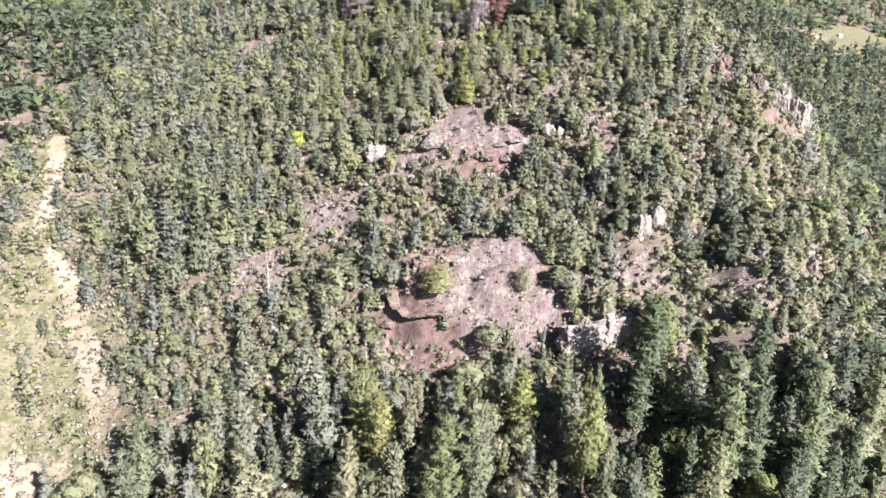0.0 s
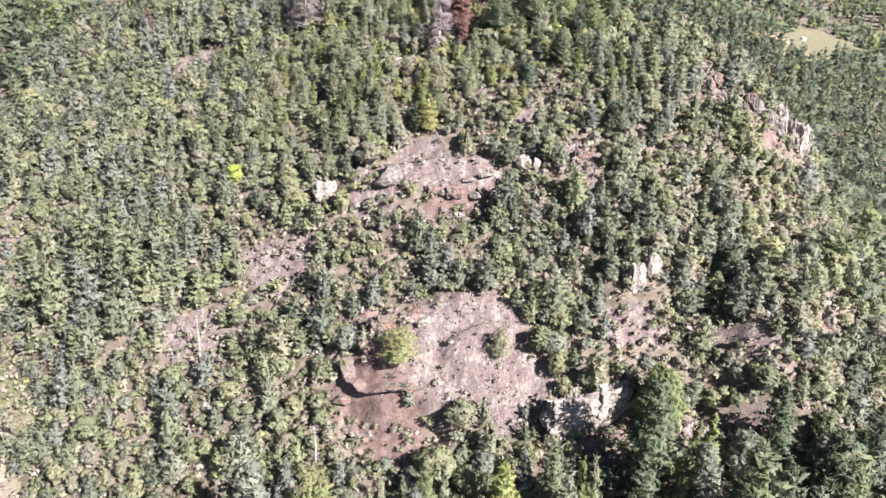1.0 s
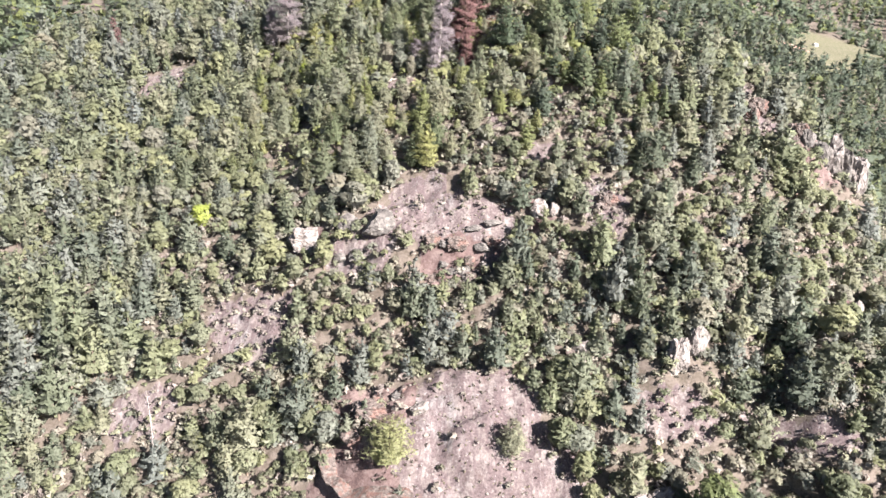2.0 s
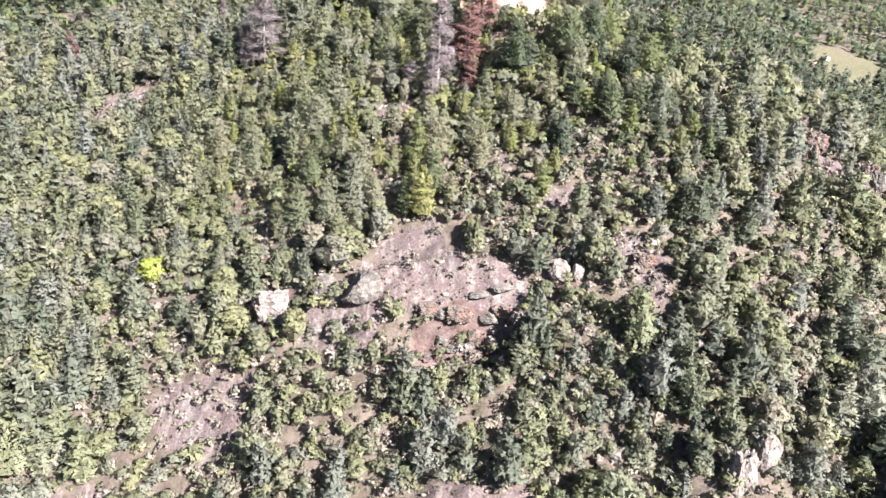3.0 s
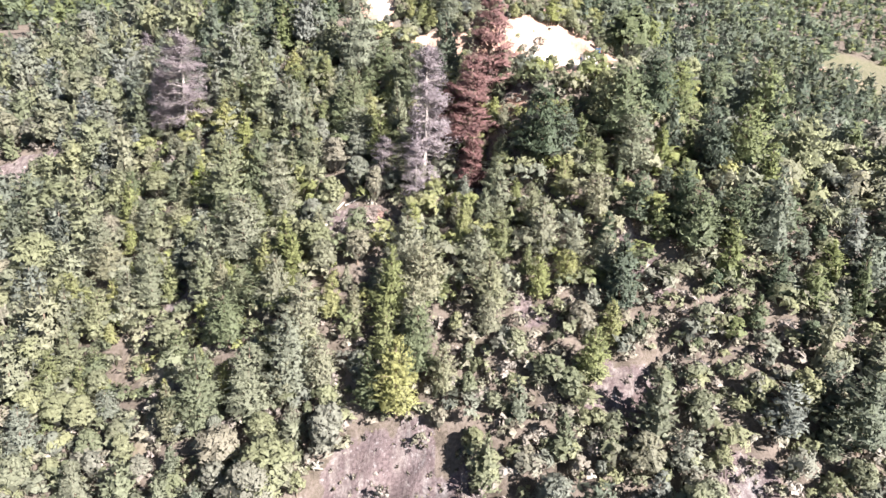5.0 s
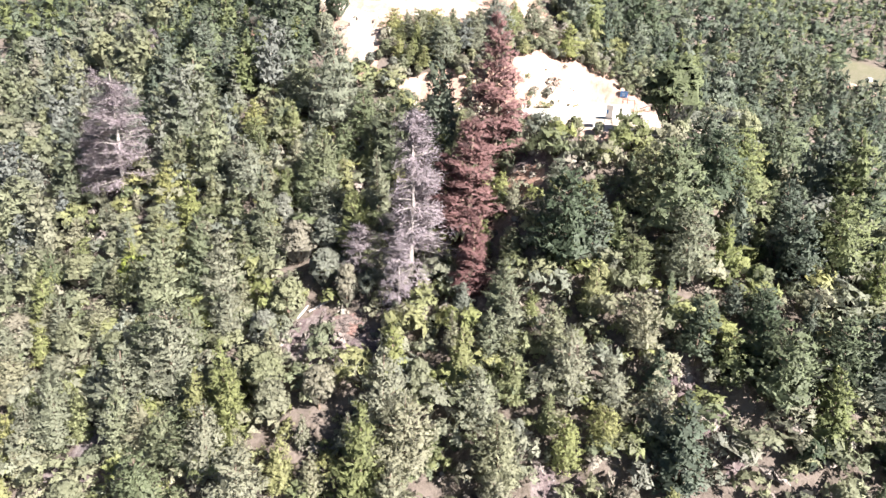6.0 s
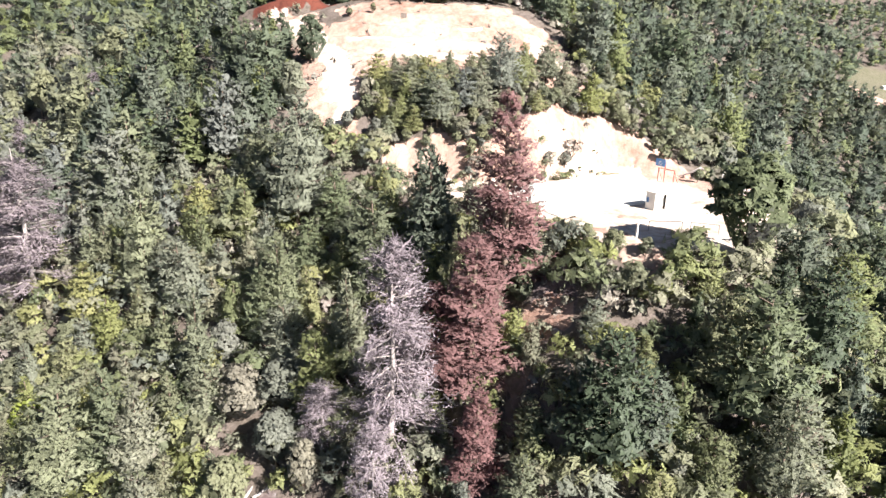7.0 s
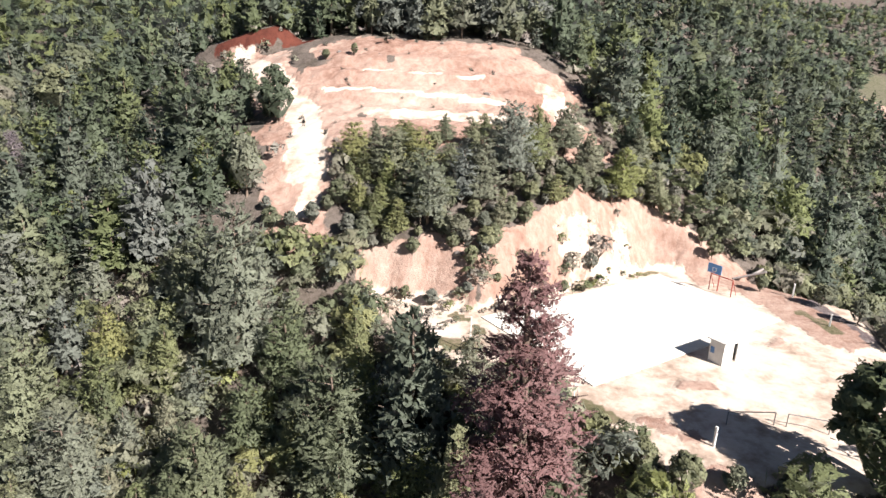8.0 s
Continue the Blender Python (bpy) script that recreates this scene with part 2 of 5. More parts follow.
ROAD_AND_KNOLL = [
    (-31, 336, -21, 327.5, 3.2, "sand"), (-21, 327.5, -8.5, 321.8, 2.6, "sand"), (-25, 358.4, -9, 360, 1.7, "red"), (34, 309, 48, 312, 2.5, "sand"), (8, 327, 34, 325, 1.9, "pale"),
    (2, 341, 26, 338.5, 0.3, "pale"), (-2, 336, 28, 332.5, 0.5, "pale"),
    (-0.5, 303.5, -1.5, 313, 4.6, "sand"), (-2.5, 313, -1, 320, 4.6, "sand"), (-1, 312, -2.5, 319, 3.0, "pale"), (-6, 312, -4, 322, 2.4, "sand"), (-1, 319, -5, 329, 2.4, "pale"), (-4, 329, -10, 339, 2.6, "pale"), (-10, 339, -21, 356, 2.2, "pale"),
    (0.2, 305, 0.6, 311, 1.5, "pale"), (38, 329, 36, 338, 2.6, "pale"), (33, 326, 38, 322, 1.6, "pale"), (-3, 325, -8, 336, 5, "sand"), (-9, 337, -15, 347, 4.4, "sand"), (-13, 352, -22, 355.5, 3, "sand"), (0, 326, 4, 332, 4.5, "sand"),
    (6, 321, 34, 320, 5, "sand"), (0, 338, 28, 336, 8, "sand"), (0, 350, 25, 348, 7, "sand"), (32, 334, 40, 324, 5, "sand"),
    (30, 344, 36, 338, 6, "sand"), (8, 330, 30, 328, 5, "sand"),
]
FAR_GROUND = [
    (290, 590, 600, 960, 62, "grass"), (330, 640, 560, 900, 14, "sand"), (268, 566, 290, 590, 16, "soil"), (168, 540, 172, 543, 8, "soil"),
]
BARE = SLOPE_SOIL + UPPER_SOIL + ROCK_GROUND + RAVINE + COURT_GROUND + ROAD_AND_KNOLL + FAR_GROUND


# open scrub below ledges and rocks, without trees
CLEAR = [(5, 199, 22, 197, 4), (-13, 201, -5, 200, 3), (-10, 158, 12, 153, 4.5), (40, 147, 52, 148, 4.5), (60, 171, 66, 171, 2.5),
         (43, 177, 44, 177, 3), (-13, 206.5, -2, 203.5, 4.2), (112, 221, 130, 223, 4), (-24, 206, -20, 205, 3), (-2, 247, 6, 244.5, 3.5),
         (-36, 239, -28, 227.5, 3), (-92, 290.5, -77, 293.5, 4), (-58, 222.5, -51, 222.5, 3.2), (38, 149, 54, 150, 6), (58, 170, 70, 171, 3.5), (56, 164, 90, 156, 3.2),
         (40, 233, 46, 227.5, 2.6), (24, 228.5, 29, 227.5, 2.5), (-35, 242.5, -27, 243.5, 3), (47, 199.5, 54, 199.5, 3), (-62, 184, -50, 183, 3.5), (-44, 192, -26, 189, 3.5)]


def near_clear(x, y):
    out = np.zeros(np.shape(x), bool)
    for ax, ay, bx, by, r in CLEAR:
        dx, dy = bx - ax, by - ay
        t = np.clip(((x - ax) * dx + (y - ay) * dy) / (dx * dx + dy * dy), 0, 1)
        out |= np.hypot(x - ax - t * dx, y - ay - t * dy) < r
    return out


def bare_weights(x, y):
    """How far each kind of bare ground shows at a place."""
    out = {k: np.zeros(np.shape(x)) for k in ("soil", "sand", "pale", "grass", "rock", "red", "wash", "turf")}
    ragged = 0.22 * waves(x, y, 9, 31) + 0.16 * waves(x, y, 3.5, 32)
    for ax, ay, bx, by, r, kind in BARE:
        dx, dy = bx - ax, by - ay
        t = np.clip(((x - ax) * dx + (y - ay) * dy) / (dx * dx + dy * dy + 1e-9), 0, 1)
        d = np.hypot(x - ax - t * dx, y - ay - t * dy) / r + ragged
        out[kind] = np.maximum(out[kind], 1 - smooth(0.8, 1.1, d))
    cut = natural(x, y) - height(x, y)
    pad = pad_distance(x, y)
    below = natural(x, y - 1.3) - height(x, y - 1.3)
    out["sand"] = np.maximum(out["sand"], np.where(pad < 11, smooth(0.0, 0.5, np.maximum(cut, below - 0.3)), 0))
    flat = (1 - smooth(0.3, 1.0, pad + 1.2 * ragged)) * (1 - smooth(0.2, 0.8, height(x, y)))
    white = (1 - smooth(0.1, 1.0, np.hypot((x - 37) / 14, (y - 304) / 8) + 0.4 * waves(x, y, 5, 33) + 0.3 * waves(x, y, 1.7, 34))) * smooth(0.3, 1.5, cut)
    out["pale"] = np.maximum(out["pale"], np.maximum(flat, 0.62 * white) * (1 - 0.9 * out["soil"]) * np.where((y < 281) | (x > 50), 1 - 0.8 * out["sand"], 1))
    return out


# ---- end of the land's shape ----

# ---- materials of the land and its plants ----
def ground_material():
    n = Nodes("hillside_ground")
    big, mid, fine, grit = n.noise(0.05, 3), n.noise(0.35, 5), n.noise(2.2, 6, 0.7), n.noise(9, 4, 0.7)
    litter = n.ramp(n.math("ADD", n.math("MULTIPLY", mid, 0.5), n.math("MULTIPLY", fine, 0.5)),
                    (0.32, (0.044, 0.036, 0.029)), (0.45, (0.084, 0.069, 0.057)), (0.57, (0.132, 0.108, 0.096)), (0.7, (0.080, 0.075, 0.045)))
    soil = n.ramp(n.math("ADD", n.math("MULTIPLY", mid, 0.45), n.math("MULTIPLY", fine, 0.55)),
                  (0.3, (0.042, 0.034, 0.033)), (0.42, (0.094, 0.073, 0.074)), (0.52, (0.148, 0.122, 0.119)), (0.61, (0.196, 0.167, 0.163)), (0.74, (0.107, 0.078, 0.075)))
    soil = n.mix(n.ramp(n.noise(0.12, 4), (0.52, 0.0), (0.62, 0.7)), soil, n.ramp(fine, (0.35, (0.090, 0.075, 0.080)), (0.6, (0.179, 0.169, 0.173))))
    soil = n.mix(n.ramp(n.noise(0.7, 5, 0.7), (0.54, 0.0), (0.66, 0.75)), soil, (0.223, 0.201, 0.198))
    soil = n.mix(n.ramp(n.noise(0.28, 4, 0.6), (0.56, 0.0), (0.66, 0.7)), soil, (0.081, 0.056, 0.055))
    slant = n.add("ShaderNodeMapping")
    n.put(slant.inputs["Vector"], n.pos)
    slant.inputs["Rotation"].default_value = (0, 0, 0.5)
    slant.inputs["Scale"].default_value = (0.584, 0.144, 0.155)
    soil = n.mix(n.ramp(n.noise(1.0, 6, 0.7, slant.outputs[0]), (0.44, 0.0), (0.54, 0.9)), soil, n.ramp(fine, (0.35, (0.052, 0.038, 0.041)), (0.62, (0.122, 0.092, 0.095))))
    soil = n.mix(n.ramp(n.noise(1.6, 5, 0.75), (0.6, 0.0), (0.68, 0.8)), soil, (0.276, 0.260, 0.266))
    tall = n.add("ShaderNodeMapping")
    n.put(tall.inputs["Vector"], n.pos)
    tall.inputs["Scale"].default_value = (1.0, 1.0, 0.12)
    rills = n.noise(1.1, 5, 0.65, tall.outputs[0])
    loose = n.math("ADD", n.math("MULTIPLY", big, 0.4), n.math("ADD", n.math("MULTIPLY", mid, 0.2), n.math("ADD", n.math("MULTIPLY", rills, 0.3), n.math("MULTIPLY", fine, 0.1))))
    sand = n.ramp(loose, (0.36, (0.154, 0.082, 0.060)), (0.45, (0.249, 0.155, 0.122)), (0.53, (0.326, 0.228, 0.186)), (0.64, (0.417, 0.331, 0.281)))
    spread_of = n.math("ADD", n.math("MULTIPLY", loose, 0.45), n.math("MULTIPLY", n.noise(0.22, 6, 0.7), 0.55))
    pale = n.ramp(spread_of, (0.38, (0.2, 0.145, 0.11)), (0.45, (0.34, 0.262, 0.21)), (0.51, (0.47, 0.39, 0.33)), (0.62, (0.56, 0.488, 0.425)))
    red = n.ramp(loose, (0.38, (0.045, 0.013, 0.01)), (0.55, (0.1, 0.032, 0.022)))
    grass = n.ramp(n.math("ADD", n.math("MULTIPLY", mid, 0.6), n.math("MULTIPLY", fine, 0.4)),
                   (0.34, (0.040, 0.046, 0.024)), (0.46, (0.078, 0.080, 0.044)), (0.54, (0.124, 0.110, 0.081)), (0.66, (0.163, 0.141, 0.116)))
    turf = n.ramp(n.math("ADD", n.math("MULTIPLY", mid, 0.5), n.math("MULTIPLY", fine, 0.5)), (0.36, (0.068, 0.070, 0.033)), (0.5, (0.128, 0.111, 0.068)), (0.66, (0.255, 0.189, 0.150)))
    wash = n.ramp(loose, (0.36, (0.082, 0.063, 0.046)), (0.45, (0.133, 0.108, 0.082)), (0.53, (0.182, 0.158, 0.125)), (0.64, (0.234, 0.211, 0.178)))
    rock = n.ramp(n.math("ADD", n.math("MULTIPLY", mid, 0.5), n.math("MULTIPLY", fine, 0.5)),
                  (0.33, (0.041, 0.026, 0.025)), (0.46, (0.094, 0.063, 0.061)), (0.6, (0.156, 0.117, 0.112)))
    colour = litter
    for name, tone in (("grass", grass), ("wash", wash), ("soil", soil), ("rock", rock), ("sand", sand), ("pale", pale), ("red", red), ("turf", turf)):
        w = n.math("ADD", n.attr(name), n.math("MULTIPLY", n.math("SUBTRACT", fine, 0.5), 0.9))
        colour = n.mix(n.ramp(w, (0.4, 0.0), (0.6, 1.0)), colour, tone)
    relief = n.math("ADD", n.math("MULTIPLY", mid, 1.0), n.math("ADD", n.math("MULTIPLY", fine, 0.6), n.math("MULTIPLY", grit, 0.2)))
    n.bump(n.math("MULTIPLY", relief, n.math("SUBTRACT", 1.0, n.math("MULTIPLY", n.attr("pale"), 0.8))), 0.8, 0.26)
    return n.done(colour, 0.95, 0, 0.15)


# Own hues, with distance haze put in: greyer and bluer than FRESH_PINE
PINE = leaf_material("pine_needles", [(0.00, (0.118, 0.135, 0.102)), (0.14, (0.184, 0.200, 0.125)), (0.28, (0.168, 0.182, 0.172)), (0.42, (0.222, 0.222, 0.155)), (0.56, (0.112, 0.132, 0.098)), (0.70, (0.178, 0.188, 0.170)), (0.85, (0.216, 0.226, 0.136)), (1.00, (0.130, 0.145, 0.114))])
FRESH_PINE = leaf_material("green_pine_needles", [(0.00, (0.135, 0.158, 0.094)), (0.14, (0.242, 0.258, 0.106)), (0.28, (0.196, 0.212, 0.180)), (0.42, (0.272, 0.272, 0.120)), (0.56, (0.142, 0.165, 0.100)), (0.70, (0.222, 0.228, 0.172)), (0.85, (0.256, 0.250, 0.172)), (1.00, (0.150, 0.175, 0.102))], 0.45, 0.6, 9.0, 0.68, 0.6)
OAK = leaf_material("oak_leaves", [(0.00, (0.148, 0.162, 0.106)), (0.18, (0.208, 0.216, 0.132)), (0.34, (0.180, 0.190, 0.162)), (0.50, (0.230, 0.212, 0.168)), (0.66, (0.150, 0.166, 0.106)), (0.84, (0.230, 0.234, 0.138)), (1.00, (0.158, 0.168, 0.118))], fine=6.5)
# Dark trees' own leaves; also puts slope shade into other trees' colour
DARK_SHADED_LEAVES = leaf_material("dark_shaded_leaves", [(0.00, (0.072, 0.095, 0.060)), (0.20, (0.118, 0.142, 0.098)), (0.40, (0.168, 0.190, 0.078)), (0.60, (0.085, 0.108, 0.080)), (0.80, (0.138, 0.156, 0.122)), (1.00, (0.080, 0.105, 0.060))], fine=3.5)
FAR_NEEDLES = leaf_material("bluish_far_needles", [(0.0, (0.061, 0.079, 0.061)), (0.3, (0.090, 0.110, 0.082)), (0.55, (0.120, 0.134, 0.075)), (0.8, (0.101, 0.118, 0.092)), (1.0, (0.071, 0.091, 0.063))], fine=2.5)
SCRUB = leaf_material("dry_scrub", [(0.00, (0.155, 0.150, 0.112)), (0.30, (0.225, 0.200, 0.172)), (0.55, (0.200, 0.168, 0.158)), (0.78, (0.175, 0.178, 0.118)), (1.00, (0.245, 0.222, 0.204))], 0.15)
RUST = leaf_material("dead_red_needles", [(0.00, (0.155, 0.084, 0.084)), (0.50, (0.210, 0.120, 0.117)), (1.00, (0.152, 0.090, 0.090))], 0.3, 0.6, 8.0, 0.62)
GREY = leaf_material("bare_grey_twigs", [(0.00, (0.258, 0.218, 0.240)), (0.50, (0.305, 0.262, 0.290)), (1.00, (0.232, 0.195, 0.212))], 0.2, 0.5, 10.0, 0.6)
STRAW = leaf_material("straw_grass", [(0.0, (0.2, 0.18, 0.12)), (0.5, (0.24, 0.215, 0.16)), (1.0, (0.17, 0.165, 0.09))], 0.3)
YELLOW = leaf_material("yellow_green_leaves", [(0.0, (0.2, 0.238, 0.05)), (1.0, (0.226, 0.258, 0.064))], 0.3)
BARK = plain("pine_bark", (0.09, 0.065, 0.05), (0.2, 0.155, 0.125), 2.0, 0.95, 0, 0.8, 0.05)
DEADWOOD = plain("weathered_dead_wood", (0.24, 0.21, 0.2), (0.38, 0.345, 0.33), 2.0, 0.9, 0, 0.6, 0.03)
GROUND = ground_material()


# ---- mesh helpers ----
def tri_mesh(name, verts, tris, material, smooth_shade=False, **values):
    """A mesh of triangles from arrays; values are numbers kept for each vertex."""
    me = bpy.data.meshes.new(name)
    verts, tris = np.asarray(verts, np.float32), np.asarray(tris, np.int32)
    me.vertices.add(len(verts))
    me.vertices.foreach_set("co", verts.ravel())
    me.loops.add(tris.size)
    me.loops.foreach_set("vertex_index", tris.ravel())
    me.polygons.add(len(tris))
    me.polygons.foreach_set("loop_start", np.arange(0, tris.size, 3, dtype=np.int32))
    for key, value in values.items():
        if np.ndim(value) == 2:
            me.attributes.new(key, "FLOAT_VECTOR", "POINT").data.foreach_set("vector", np.asarray(value, np.float32).ravel())
        else:
            me.attributes.new(key, "FLOAT", "POINT").data.foreach_set("value", np.asarray(value, np.float32))
    me.update(calc_edges=True)
    me.polygons.foreach_set("use_smooth", np.full(len(tris), smooth_shade))
    me.materials.append(material)
    return me


def part(name, bm, material, parent=None, label=""):
    """Link a bmesh, or a ready mesh, as one object under a thing."""
    if isinstance(bm, bmesh.types.BMesh):
        me = bpy.data.meshes.new(name)
        bm.to_mesh(me)
        bm.free()
        me.materials.append(material)
    else:
        me = bm
    ob = new(name, me)
    ob.parent = parent
    return tagged(ob, label)


def thing(name, place, label, category, group="", kind="", turn=0.0):
    ob = new(name)
    ob.matrix_basis = Matrix.Translation(place) @ Matrix.Rotation(turn, 4, "Z")
    return tagged(ob, label, category, group, kind)


# ---- the ground, one sheet to the horizon ----
def spaced(lo, hi, finer, end):
    """Grid lines: fine over the bare slabs and the court, coarser over the slope, ever wider to the horizon."""
    mid, v = [], lo
    while v < hi:
        mid.append(v)
        v += min([step for a, b, step in finer if a <= v < b], default=1.35)
    mid = np.array(mid)
    steps = 1.35 * 1.22 ** np.arange(1, 60)
    steps = steps[np.cumsum(steps) < end]
    return np.concatenate([mid[0] - np.cumsum(steps)[::-1], mid, mid[-1] + np.cumsum(steps)])


def build_ground():
    xs, ys = spaced(-165, 150, [(-16, 40, 0.65), (40, 66, 0.85)], 4200), spaced(105, 372, [(155, 180, 0.7), (199, 221, 0.7), (262, 356, 0.85)], 4200)
    x, y = np.meshgrid(xs, ys)
    z = height(x, y)
    near = (1 - smooth(150, 400, np.hypot(x, y - 230)))
    z = z + near * np.where(pad_distance(x, y) > 0.5, 0.22 * waves(x, y, 4, 41) + 0.14 * waves(x, y, 2.2, 42), 0)
    w = bare_weights(x, y)
    n, m = z.shape
    k = np.arange(n * m).reshape(n, m)
    a, b, c, d = k[:-1, :-1].ravel(), k[:-1, 1:].ravel(), k[1:, 1:].ravel(), k[1:, :-1].ravel()
    tris = np.concatenate([np.stack([a, b, c], 1), np.stack([a, c, d], 1)])
    me = tri_mesh("ground", np.stack([x, y, z], -1).reshape(-1, 3), tris, GROUND, True, **{q: v.ravel() for q, v in w.items()})
    return tagged(new("ground", me), "steep dry mountainside with bare soil, rock and leaf litter", "ground", kind="structure")


build_ground()


# ---- plants ----
def leaf_tris(centre, axis, length, width, rng, flat=0.0):
    """Pointed leaf or needle-tuft triangles at centres, along axes."""
    n = len(centre)
    axis = axis / np.maximum(np.linalg.norm(axis, axis=1, keepdims=True), 1e-6)
    side = np.cross(axis, rng.normal(size=(n, 3)) + (0, 0, flat * 1.6))
    side /= np.maximum(np.linalg.norm(side, axis=1, keepdims=True), 1e-6)
    length, width = np.broadcast_to(length, n)[:, None], np.broadcast_to(width, n)[:, None]
    v = np.stack([centre - axis * length * 0.35 + side * width * 0.5, centre - axis * length * 0.35 - side * width * 0.5, centre + axis * length * 0.65], 1)
    return v.reshape(-1, 3)


def limb(a, b, ra, rb, sides=5):
    """A tapered stick between two points."""
    a, b = np.asarray(a, float), np.asarray(b, float)
    w = (b - a) / np.linalg.norm(b - a)
    u = np.cross(w, (0.3, 0.9, 0.2))
    u /= np.linalg.norm(u)
    v = np.cross(w, u)
    t = np.arange(sides) * 2 * np.pi / sides
    ring = np.cos(t)[:, None] * u + np.sin(t)[:, None] * v
    verts = np.concatenate([a + ra * ring, b + rb * ring])
    i = np.arange(sides)
    j = (i + 1) % sides
    return verts, np.concatenate([np.stack([i, j, j + sides], 1), np.stack([i, j + sides, i + sides], 1)])


def joined(pieces):
    verts, tris, n = [], [], 0
    for v, t in pieces:
        verts.append(v)
        tris.append(t + n)
        n += len(v)
    return np.concatenate(verts), np.concatenate(tris)


def crown_of(rng, boughs, count, size, brush, slim=0.8):
    """Leaf sprays over boughs, each a ball with its own middle, three half-axes and weight.

    Gives the triangles, a tone for each corner and the way each spray faces."""
    mid, ux, uy, uz, out = (np.array(q) for q in zip(*boughs))
    area = np.linalg.norm(ux, axis=1) * (np.linalg.norm(uy, axis=1) + np.linalg.norm(uz, axis=1))
    area = area + 0.25 * area.mean()
    pick = rng.choice(len(mid), count, p=area / area.sum())
    d = rng.normal(size=(count, 3))
    d /= np.linalg.norm(d, axis=1, keepdims=True)
    d[:, 2] = np.where(d[:, 2] < -0.25, -d[:, 2], d[:, 2])
    reach = rng.uniform(0.72, 1.08, (count, 1))
    off = d[:, :1] * ux[pick] + d[:, 1:2] * uy[pick] + d[:, 2:] * uz[pick]
    centre = mid[pick] + off * reach
    skin = off / np.maximum(np.linalg.norm(off, axis=1, keepdims=True), 1e-6)
    axis = rng.normal(0, 0.6, (count, 3)) + brush * (out[pick] + (0, 0, 0.45))
    axis = axis - skin * (axis * skin).sum(1, keepdims=True) * (0.75 - 0.5 * min(1.0, brush))
    axis /= np.maximum(np.linalg.norm(axis, axis=1, keepdims=True), 1e-6)
    side = np.cross(axis, skin + rng.normal(0, 0.35, (count, 3)))
    side /= np.maximum(np.linalg.norm(side, axis=1, keepdims=True), 1e-6)
    big = (size * rng.uniform(0.7, 1.35, count))[:, None]
    leaves = np.stack([centre - axis * big * 0.5 + side * big * 0.5 * slim, centre - axis * big * 0.5 - side * big * 0.5 * slim, centre + axis * big * 0.8], 1).reshape(-1, 3)
    # Random tones, plus a lighter tone on upper sides as if lit from above
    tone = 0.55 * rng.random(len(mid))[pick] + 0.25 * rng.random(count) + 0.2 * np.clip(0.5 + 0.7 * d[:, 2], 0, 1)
    face = 0.85 * skin + 0.55 * out[pick] + (0, 0, 0.15) + rng.normal(0, 0.12, (count, 3))
    return leaves, np.repeat(tone, 3), np.repeat(face, 3, 0)


def core(levels, sides, rng):
    """The dense inside of a crown: rings of (height, radius), joined into one hull."""
    verts, faces = [], []
    turn = np.arange(sides) * 2 * np.pi / sides
    rings = [np.stack([np.cos(turn) * r, np.sin(turn) * r, np.full(sides, z)], 1) * (1 + rng.normal(0, 0.1, (sides, 1)) * (1, 1, 0)) for z, r in levels]
    for lower, upper in zip(rings, rings[1:]):
        for i in range(sides):
            j = (i + 1) % sides
            verts += [lower[i], lower[j], upper[j], lower[i], upper[j], upper[i]]
            faces += [lower[i] * (1, 1, 0) + (0, 0, 0.05)] * 6
    verts, faces = np.array(verts), np.array(faces)
    # Low tone: the shade inside the crown is put into the leaf colour
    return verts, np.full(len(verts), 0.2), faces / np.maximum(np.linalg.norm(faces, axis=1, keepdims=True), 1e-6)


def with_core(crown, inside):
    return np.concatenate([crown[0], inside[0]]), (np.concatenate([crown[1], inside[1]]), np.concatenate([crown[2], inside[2]]))


